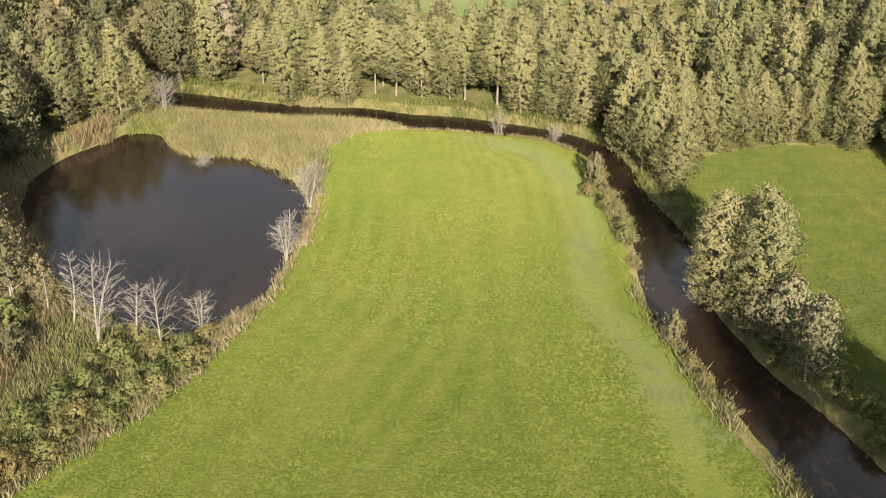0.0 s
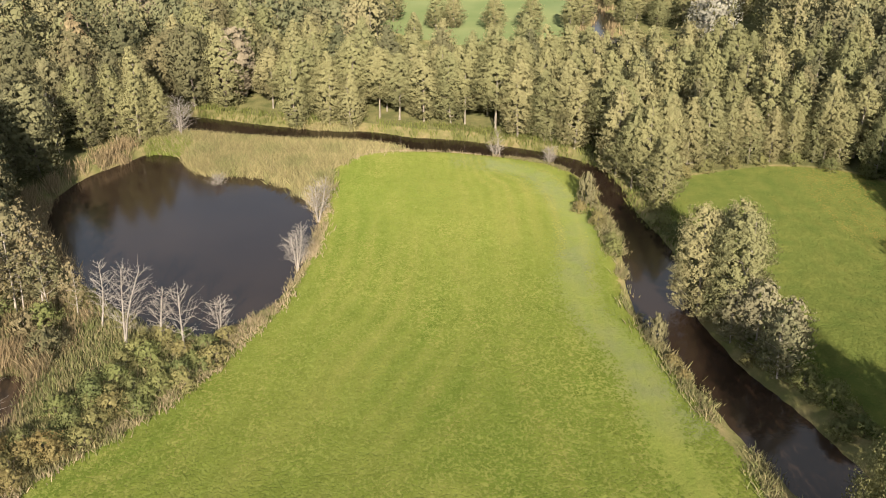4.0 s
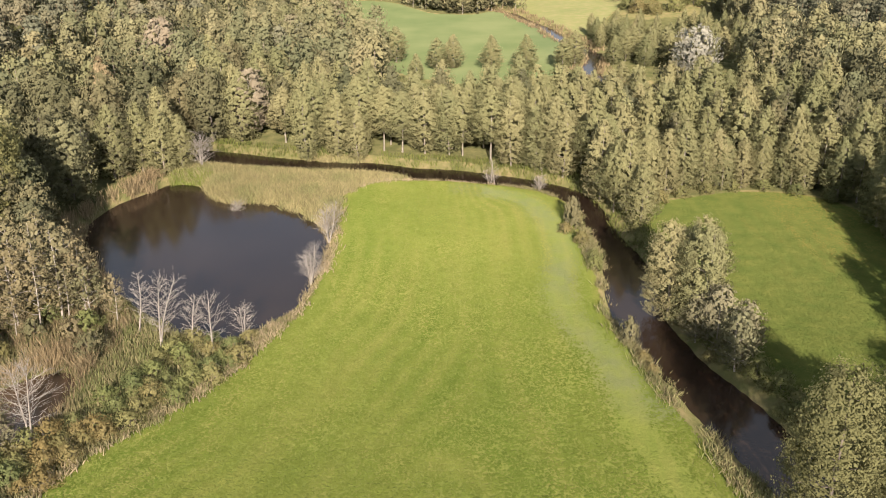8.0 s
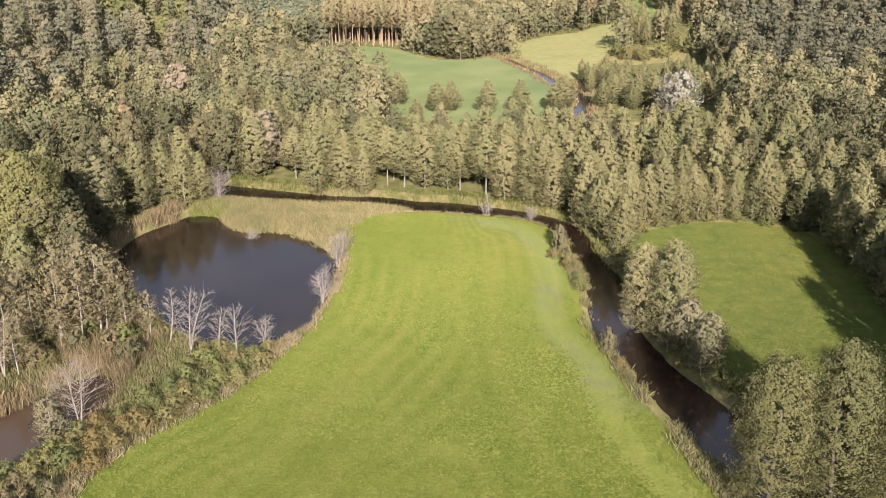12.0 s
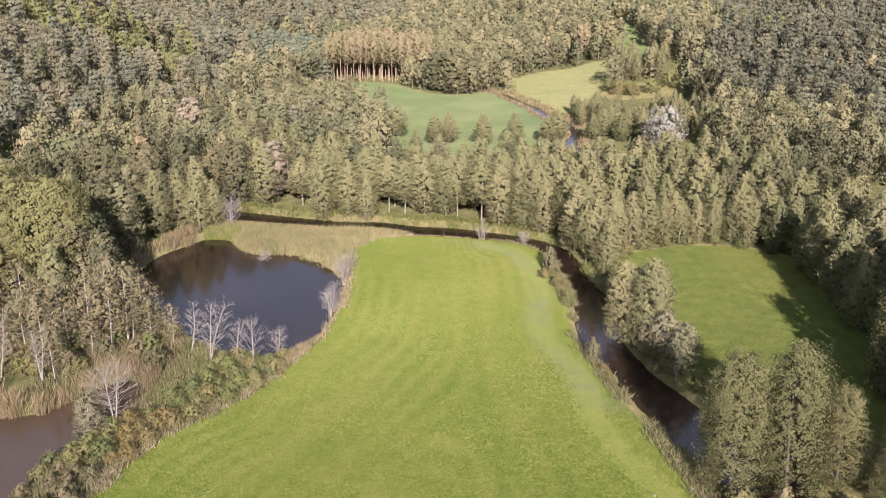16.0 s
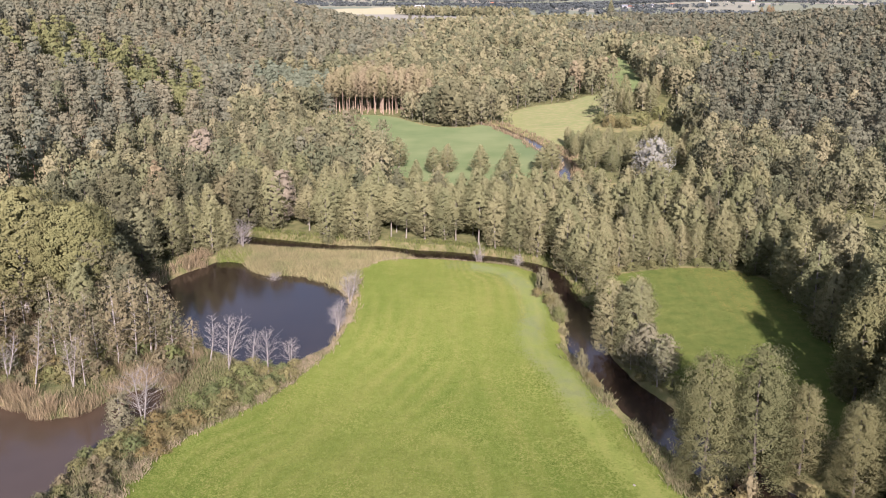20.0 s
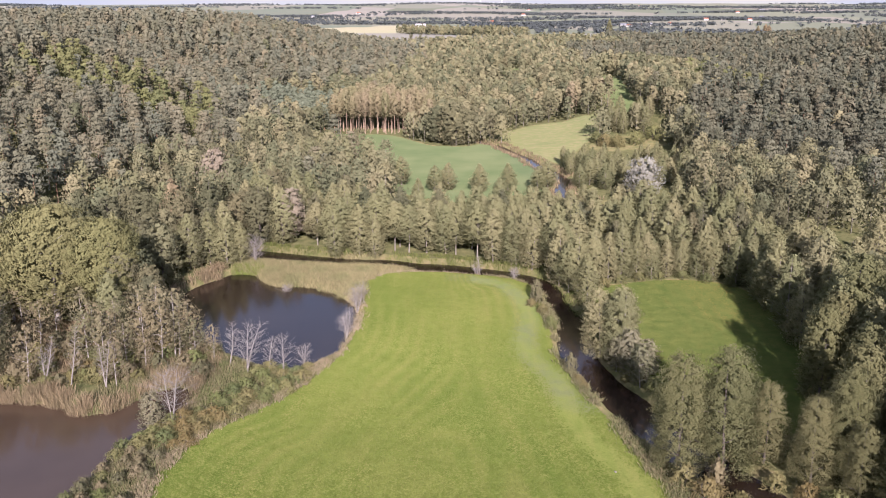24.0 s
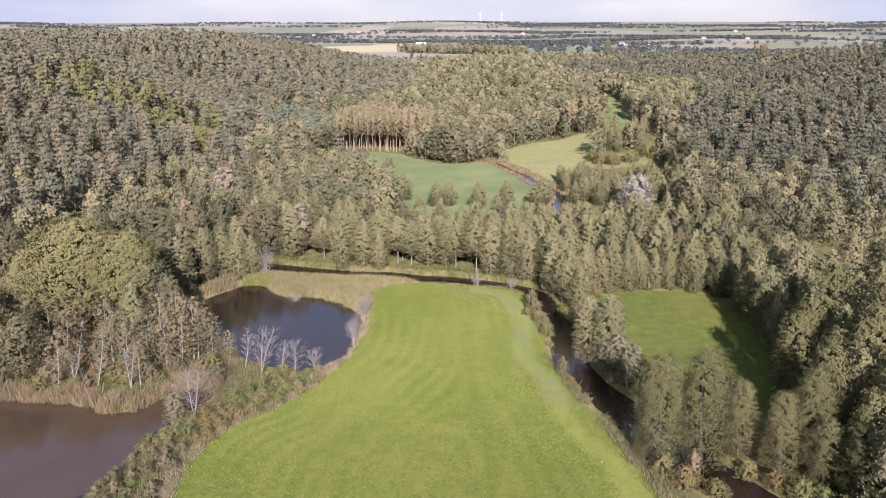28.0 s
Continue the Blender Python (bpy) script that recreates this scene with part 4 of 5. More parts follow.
plant_wood(rng_of(14), 40, (37, 236, 80, 262), [], ALDER_MID[:3], "meadow_tree", "low bushy alder in a thicket before a far field", "alder thicket before the far field",
           lambda x, y: depth_in(MEADOW_G, np.array(x), np.array(y)) > 1.5 and clear_of_water(x, y, 1.2) and y < 264 - (x - 40) * 0.1, 3.2, (0.42, 0.56))
plant_wood(rng_of(15), 16, (62, 320, 86, 344), [], ALDER_MID[:3], "meadow_tree", "dark-shaded alder between two far meadows", "alders between the far meadows",
           lambda x, y: depth_in(MEADOW_G, np.array(x), np.array(y)) > 1.5 and depth_in(MEADOW_T, np.array(x), np.array(y)) > 1.5, 3.6, (0.5, 0.75))

# -- bare trees by the ponds --
for i, (x, y, h, sp, st, kind) in enumerate(((-23.1, 84.4, 6.2, 1.9, 1, 0), (-28.5, 85.2, 7.9, 1.8, 2, 1), (-25.5, 85.8, 5.8, 1.1, 1, 2), (-20.7, 87.2, 4.1, 1.2, 2, 0), (-31.8, 88.6, 6.6, 1.3, 1, 1), (-15.9, 101.4, 5.1, 1.2, 3, 2), (-15.3, 114.1, 5.6, 1.3, 3, 0), (-34.7, 69.2, 8.2, 2.2, 2, 1), (-51.7, 139.8, 8.2, 1.3, 2, 2), (-54, 136.5, 8.6, 1.4, 1, 0), (-38.6, 142.4, 6.0, 1.9, 3, 1), (7.2, 136.6, 4.4, 0.7, 1, 2), (6.4, 136.4, 2.8, 0.7, 2, 0), (13.6, 133.8, 3.0, 0.9, 3, 1), (-52.4, 81.2, 8.8, 0.9, 1, 0), (-47.2, 80.4, 7.2, 0.8, 2, 1), (-56.6, 82.8, 6.2, 0.9, 2, 2), (-29.6, 126.2, 2.6, 0.9, 3, 0))):
    make_bare("bare_tree", ("leafless pale tree with a fan of fine twigs by the pond", "leafless grey tree with forked stems by the water", "slim bare tree with short whitish twigs")[kind],
              bare_meshes(200 + i, h, sp, st, 34 if h > 5 else 22, 0.10 if h > 5 else 0.06, BARK_BARE), stand(x, y, 1.0), "bare trees by the water")

# -- shrubs --
SHRUB = [tree_meshes("shrub", 151 + i, 1.7, 1.35, "shrub", 0.05, LEAF_BRAMBLE, BARK_DARK, 44, 30, 0.36, 0.07, 0.04, 6) for i in range(3)]
SHRUB_RUST = tree_meshes("shrub", 161, 1.6, 1.3, "shrub", 0.05, LEAF_RUST, BARK_DARK, 44, 30, 0.36, 0.07, 0.04, 6)
SHRUB_PALE = tree_meshes("shrub", 163, 1.9, 1.2, "shrub", 0.05, LEAF_WILLOW, BARK_GREY, 44, 20, 0.36, 0.085, 0.04, 8)


def make_shrub(label, meshes, place, group):
    root = new("shrub")
    root.matrix_basis = place
    part("stem", meshes[0], root), part("foliage", meshes[1], root)
    return tagged(root, label, "shrub", group)


rng = rng_of(9)
edge = MEADOW[:90]
done = []
for _ in range(900):
    if len(done) >= 95:
        break
    k = int(rng.integers(24, 72))
    x, y = edge[k] + np.array([-1, -0.25]) * rng.uniform(0.6, 9.5) + rng.normal(0, 0.4, 2)
    if y > 86.5 or y < 38 or inside(MEADOW, x, y) or not clear_of_water(x, y, 0.6) or any((x - a) ** 2 + (y - b) ** 2 < 1.7 for a, b in done):
        continue
    done.append((x, y))
    rust = 61 < y < 71 and x > -34 and rng.uniform() < 0.85
    s = rng.uniform(0.75, 1.25)
    s *= 0.72 if y < 61 else 0.9
    if y < 61 and rng.uniform() < 0.7:
        make_shrub("dry olive-brown shrub above the brown pond", SHRUB_PALE, stand(x, y, s, x), "shrubs along the meadow")
    elif rust:
        make_shrub("rust-brown bramble thicket at the meadow's edge", SHRUB_RUST, stand(x, y, s, x), "shrubs along the meadow")
    else:
        make_shrub("leafy green bramble shrub at the meadow's edge", SHRUB[len(done) % 3], stand(x, y, s, x), "shrubs along the meadow")
for x, y, s, m, lab in ((16.4, 117.6, 1.0, SHRUB_PALE, "tall faded pinkish bush on the stream bank"), (17.5, 104.4, 0.8, SHRUB[0], "bright green bush on the stream bank"), (17.6, 106.6, 0.7, SHRUB[1], "bright green bush on the stream bank"), (18.3, 86.4, 0.75, SHRUB_PALE, "pale young willow bush on the bank"), (18.9, 82.6, 0.6, SHRUB_RUST, "yellow-brown bush on the stream bank"), (19.3, 80.4, 0.5, SHRUB_RUST, "yellow-brown bush on the stream bank"), (28.9, 79.0, 1.0, SHRUB[2], "dark shrub under the willows"), (30.2, 76.5, 1.0, SHRUB[1], "dark shrub on the shaded bank"), (26.4, 53.6, 1.2, SHRUB[0], "green shrub under tall alders"), (28.2, 50.4, 1.3, SHRUB_RUST, "orange-brown shrub on the shaded bank"), (31.4, 49.0, 1.2, SHRUB_RUST, "orange-brown shrub on the shaded bank"), (40.8, 47.2, 1.3, SHRUB[1], "dark shrub on the shaded bank"), (42.6, 45.4, 1.2, SHRUB[2], "dark shrub on the shaded bank"), (38.9, 50.6, 1.1, SHRUB_RUST, "orange-brown shrub on the shaded bank"), (43.8, 42.8, 1.3, SHRUB[0], "dark shrub on the shaded bank"), (36.6, 53.6, 1.0, SHRUB[1], "dark shrub on the shaded bank"), (15.4, 115.6, 0.7, SHRUB_RUST, "dry brown bush on the stream bank"), (16.9, 112.0, 0.8, SHRUB_RUST, "dry brown bush on the stream bank"), (60, 300, 2.2, SHRUB_RUST, "brown thicket beside a distant dry field"), (64, 297, 2.2, SHRUB_RUST, "brown thicket beside a distant dry field"), (58, 308, 2.0, SHRUB[1], "low grey-green bush beside a distant field"), (72, 303, 2.4, SHRUB[2], "low grey-green bush beside a distant field"), (80, 310, 2.6, SHRUB[0], "low grey-green bush beside a distant field")):
    make_shrub(lab, m, stand(x, y, s, x, 2.2 if "pinkish" in lab or "young" in lab else 1.25), "bushes on the banks")
for i in range(115):
    x, y = rng.uniform(-80, -34), rng.uniform(79, 100)
    if clear_of_water(x, y, 2.4) and not inside(MEADOW, x, y):
        make_shrub("faded brownish shrub among the reeds of the spit", (SHRUB_PALE, SHRUB[1], SHRUB_PALE, SHRUB_RUST)[i % 4], stand(x, y, rng.uniform(0.8, 1.5), i), "shrubs on the spit")
for i in range(26):
    k = int(rng.integers(108, 134))
    x, y = STREAM[k, 0] + STREAM[k, 2] + rng.uniform(0.6, 3.2), STREAM[k, 1] + rng.uniform(0, 1.5)
    if 58 < y < 104 and clear_of_water(x, y, 0.3):
        make_shrub("dark leafy shrub on the shaded stream bank", SHRUB[i % 3], stand(x, y, rng.uniform(0.55, 0.95), i), "shrubs on the stream bank")
for x, y in ((27, 124), (30, 127), (33.5, 129.4), (37.5, 130.8), (41.5, 132), (46, 131.8), (50, 129.4), (54, 127), (24.6, 115.5), (24.4, 111.8), (25.2, 108.4)):
    make_shrub("low green undergrowth at the foot of alders", SHRUB[int(x) % 3], stand(x, y, 1.0, x), "undergrowth behind the right-hand meadow")


# ---- reeds and long grass ----
def blades(name, spots, h, wide, per, label, material, category, spread=0.35, lean=0.25, seed=1, gaps=-9.0):
    """Many upright blades about the spots, as one stretch of growth."""
    rng = rng_of(seed)
    spots = np.array(spots, float)
    patchy = np.sin(spots[:, 0] * 1.9 + 2 * np.sin(spots[:, 1] * 0.35)) * np.sin(spots[:, 1] * 0.8 + spots[:, 0] * 0.5) + 0.6 * np.sin(spots[:, 1] * 0.23 + 1)
    spots = spots[patchy > gaps]
    n = len(spots) * per
    p = np.repeat(np.array(spots, float), per, 0) + rng.normal(0, spread, (n, 2))
    z = height(p[:, 0], p[:, 1])
    keep = z > -1.15
    p, z = p[keep], z[keep]
    n = len(p)
    hh = h * rng.uniform(0.55, 1.2, n)
    a = rng.uniform(0, 2 * math.pi, n)
    d = np.stack([np.cos(a), np.sin(a)], 1) * (wide * rng.uniform(0.6, 1.4, n))[:, None]
    tip = p + rng.normal(0, lean, (n, 2)) * hh[:, None]
    base = np.stack([np.column_stack([p - d, z - 0.05]), np.column_stack([p + d, z - 0.05]), np.column_stack([(p + tip) / 2 + d * 0.8, z + hh * 0.6]), np.column_stack([tip, z + hh])], 1)
    tone = np.repeat(0.35 * np.sin(p[:, 0] * 0.7) * np.cos(p[:, 1] * 0.6) + 0.5 + rng.normal(0, 0.12, n), 4)
    me = quick_mesh(name, base.reshape(-1, 3), quads(n), material, tone)
    return tagged(new(name, me), label, category, kind="stuff")


def spots_where(rng, n, box, test):
    p = np.column_stack([rng.uniform(box[0], box[2], n), rng.uniform(box[1], box[3], n)])
    return p[test(p[:, 0], p[:, 1])]


rng = rng_of(21)
in_meadow = lambda x, y: depth_in(MEADOW, x, y)
blades("reeds", spots_where(rng, 9000, (-92, 70, -34, 92), lambda x, y: (depth_in(POND_B, x, y) > -0.9) & (depth_in(POND_B, x, y) < 2.0 + 1.3 * np.sin(x * 0.55) * np.sin(x * 0.21 + 1)) & (y > 71) & ((x < -43) | (depth_in(POND_B, x, y) > 0.5)) & (in_meadow(x, y) > 1) & (depth_in(POND_A, x, y) > 0.5)), 1.6, 0.02, 16,
       "tall dry tan reeds leaning over brown water", REED_TAN, "reeds", 0.45, 0.2, 2, -0.35)
blades("reeds", spots_where(rng, 2600, (-60, 98, -36, 146), lambda x, y: (np.abs(depth_in(POND_A, x, y) - 1.6) < 2.2) & ((x < -44) | (y < 108)) & (shore(x, y) > -0.8)), 1.8, 0.026, 15,
       "greyish dry reeds fringing the round pond", REED_TAN, "reeds", 0.4, 0.22, 3, 0.0)
blades("reed_bed", spots_where(rng, 9000, (-42, 119, -6, 149), lambda x, y: ((depth_in(REED_BED, x, y) < 0.4) | ((shore(x, y) < 3) & (in_meadow(x, y) > 0.3) & (y > 122) & (x < -13))) & (shore(x, y) > -0.5)), 1.15, 0.045, 11,
       "yellow-green reed bed between pond and stream", REED_GREEN, "reeds", 0.45, 0.35, 4, -0.6)
blades("sedge", spots_where(rng, 500, (-42, 134, -36, 142), lambda x, y: np.hypot((x + 39.2) / 1.3, y - 138.6) < 2.4), 1.0, 0.07, 16, "bright green sedge at the head of the pond", MOSS, "sedge", seed=5)
blades("bank_grass", spots_where(rng, 14000, (8, 40, 30, 138), lambda x, y: (in_meadow(x, y) > -0.25) & (shore(x, y) > -0.3) & (gap_to(MEADOW, x, y, True)[0] < 2.6)), 0.62, 0.034, 12,
       "long straw-coloured grass along the stream bank", GRASS_LONG, "grass", 0.4, 0.4, 6, -0.15)
blades("bank_grass", spots_where(rng, 9000, (-22, 84, 12, 143), lambda x, y: (in_meadow(x, y) > -0.2) & (shore(x, y) > -0.3) & (gap_to(MEADOW, x, y, True)[0] < 2.4)), 0.6, 0.034, 12,
       "pale dry grass fringe between meadow and water", STRAW, "grass", 0.4, 0.4, 7, -0.2)
blades("bank_grass", spots_where(rng, 5000, (-36, 40, -16, 90), lambda x, y: (in_meadow(x, y) > -0.45) & (in_meadow(x, y) < 1.2)), 0.6, 0.036, 13,
       "pale dry grass fringe between meadow and shrubs", STRAW, "grass", 0.35, 0.4, 17, -0.45)
blades("rough_grass", spots_where(rng, 9000, (-48, 38, -16, 92), lambda x, y: (in_meadow(x, y) > -0.2) & (shore(x, y) > -0.2)), 0.6, 0.04, 8,
       "rough mixed grass and dry stalks between meadow and ponds", GRASS_LONG, "grass", seed=8)
blades("far_bank_grass", spots_where(rng, 7000, (-40, 100, 34, 160), lambda x, y: (shore(x, y) > -0.2) & (shore(x, y) < 4.5) & (in_meadow(x, y) > 4) & (gap_to(STREAM, x, y)[0] < 8) & (depth_in(REED_BED, x, y) > 0)), 0.7, 0.05, 8,
       "green bank grass at the foot of the alders", GRASS_GREEN, "grass", seed=9)
blades("rough_grass", spots_where(rng, 6000, (-90, 84, -33, 108), lambda x, y: (shore(x, y) > 1.5) & (in_meadow(x, y) > 1)), 0.8, 0.04, 8,
       "dry brown undergrowth under slender willows", REED_TAN, "grass", seed=10)
blades("far_bank_grass", spots_where(rng, 2500, (10, 205, 45, 318), lambda x, y: (shore(x, y) > -0.3) & (shore(x, y) < 3)), 1.0, 0.10, 6, "dry bank grass along the distant stream", REED_TAN, "grass", seed=11)


def turf(name, spots, size, label, material, seed):
    """Short turf: small leafy tufts leaning every way, their tone in faint mown lanes."""
    rng = rng_of(seed)
    x, y = spots.T
    n = len(spots)
    up = np.tile((0.0, 0.0, 1.0), (n, 1))
    c = np.column_stack([spots, height(x, y) + rng.uniform(0.02, 0.07, n)])
    mow = mow_lines(x, y)
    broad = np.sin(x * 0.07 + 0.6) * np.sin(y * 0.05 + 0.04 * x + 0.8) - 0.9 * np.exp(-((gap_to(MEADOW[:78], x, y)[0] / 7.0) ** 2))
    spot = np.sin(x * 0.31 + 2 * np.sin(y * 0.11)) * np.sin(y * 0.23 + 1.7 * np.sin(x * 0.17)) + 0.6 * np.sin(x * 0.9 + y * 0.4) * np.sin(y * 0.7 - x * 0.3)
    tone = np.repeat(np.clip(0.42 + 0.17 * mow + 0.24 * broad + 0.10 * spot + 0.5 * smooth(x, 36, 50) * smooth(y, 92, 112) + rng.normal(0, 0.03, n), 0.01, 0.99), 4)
    me = quick_mesh(name, sprays(c, up, size, rng, 0.0, 0.09, 0.03), quads(n), material, tone, True, rounded(up, rng, 0.06))
    return tagged(new(name, me), label, "grass", kind="stuff")


off_track = lambda x, y: (x < 5) | (np.abs(gap_to(MEADOW, x, y, True)[0] - 3.6 - 0.8 * np.sin(y * 0.21)) > 2.6 + 0.7 * np.sin(y * 1.7 + x)) | (np.abs(gap_to(MEADOW, x, y, True)[0] - 3.6 - 0.8 * np.sin(y * 0.21)) > 0.8 + 2.2 * (np.sin(x * 12.9898 + y * 78.233) * 43758.5453 % 1))
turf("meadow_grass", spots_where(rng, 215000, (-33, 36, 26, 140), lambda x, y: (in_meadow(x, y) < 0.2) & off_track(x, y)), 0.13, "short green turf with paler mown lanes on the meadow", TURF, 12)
turf("meadow_grass", spots_where(rng, 40000, (25, 64, 60, 132), lambda x, y: depth_in(MEADOW_R, x, y) < 0.2), 0.13, "short dark green turf on a meadow beside the stream", TURF_DARK, 13)


def make_stone(x, y, s):
    bm = bmesh.new()
    bmesh.ops.create_icosphere(bm, subdivisions=2, radius=s)
    for v in bm.verts:
        v.co = v.co * (0.85 + 0.3 * noise.noise(v.co * 4 / s)) * 1.0
        v.co.z *= 0.55
        v.co.x *= 0.5
    me = bpy.data.meshes.new("stone")
    bm.to_mesh(me)
    bm.free()
    me.materials.append(PALE_STONE)
    ob = new("stone", me)
    ob.matrix_basis = pose(x, y, float(height(x, y)) + s * 0.3, 0, 0, 35)
    return tagged(ob, "small pale stone lying in the grass", "stone")


make_stone(19.3, 56.2, 0.22)


# ---- woods on the hills and far off ----
OPEN = [MEADOW, MEADOW_R, MEADOW_F, MEADOW_G, MEADOW_H, MEADOW_T, MEADOW_K]


def wooded(x, y):
    """Where woodland grows beyond the planted trees."""
    ok = np.ones(x.shape, bool)
    for line in OPEN:
        ok &= depth_in(line, x, y) > 0.6
    ok &= shore(x, y) > 1.5
    planted = ((x > -36) & (x < 25) & (y < 178)) | ((x > 20) & (x < 71) & (y < 174)) | ((x > 50) & (x < 105) & (y < 127)) | ((x > -47 - (165 - y) * 0.75 - 14) & (y < 166))
    ok &= ~planted
    ok &= ~((y > 176) & (y < 232) & (x > -14) & (x < 66))
    ok &= ~((x > -46) & (x < -3) & (y > 326) & (y < 353))
    ok &= ~((x > 22) & (x < 82) & (y > 230) & (y < 300)) & ~((x > 60) & (x < 90) & (y > 322) & (y < 356))
    ok &= ~((x > -50) & (x < -15) & (y > 268) & (y < 336))
    return ok


def far_fields(x, y):
    """Open farmland beyond the hills, with belts of wood left between."""
    r = np.hypot(x, y)
    return (r > 1080 + 150 * np.sin(x * 0.006)) & (wave(x * 0.9 + 300, y * 1.7) < 1.15)


def wood_sites(rng, r0, r1, apart):
    # a jittered lattice over the sector in front
    g = np.arange(-1.3 * r1, 1.3 * r1, apart)
    x, y = (v.ravel() for v in np.meshgrid(g, g))
    x = x + rng.uniform(-0.4, 0.4, x.size) * apart
    y = y + rng.uniform(-0.4, 0.4, y.size) * apart
    x, y = 0.906 * x - 0.423 * y, 0.423 * x + 0.906 * y
    r, a = np.hypot(x, y), np.arctan2(x, y)
    s = (r >= r0) & (r < r1) & (np.abs(a) < radians(34)) & (y > 0)
    x, y = x[s], y[s] - 47
    ok = wooded(x, y) & ~far_fields(x, y)
    return x[ok], y[ok]


def kind_of(x, y, rng):
    """0 pine, 1 broadleaf, 2 larch, 3 birch in autumn, 4 dark broadleaf, 5 pine darkened for shade, 6 young blue-green
    pine.
    """
    n = len(x)
    h = hills(x, y)
    u = rng.uniform(0, 1, n)
    k = np.where(h > 2.0 + 1.2 * np.sin(x * 0.05) + 2 * (u - 0.5), 0, 1)
    # right-hand stand and a far block get the needles darkened for shade
    k = np.where((y > 215) & (x > np.interp(y, [200, 233, 270, 414, 665], [125, 95, 86, 128, 206]) + 6 * np.sin(y * 0.07)), 5, k)
    k = np.where((x > 120) & (x < 300) & (y > 640) & (y < 900), 5, k)
    k = np.where((k == 1) & (u < 0.22), 4, k)
    k = np.where(((k == 0) | (k == 5)) & (u > 0.94), 1, k)
    k = np.where((np.abs((x + 115) * 0.3 + (y - 300)) < 27 + 5 * np.sin(x * 0.3)) & (np.abs(x + 115) < 34) & (u < 0.85), 2, k)
    k = np.where((x > 128) & (x < 150) & (y > 380) & (y < 470) & (u < 0.8), 2, k)
    k = np.where((((x > -34) & (x < -6) & (y > 352) & (y < 360)) | ((x > 40) & (x < 78) & (y > 376) & (y < 398))) & (u < 0.85), 3, k)
    k = np.where((np.abs(x + 72 - (y - 330) * 0.1) < 24 + 5 * np.sin(y * 0.1)) & (y > 338) & (y < 430) & (u < 0.93), 6, k)
    k = np.where((np.abs(x + 40 - (y - 330) * 0.1) < 10) & (y > 330) & (y < 420) & (u < 0.5), 3, k)
    return k


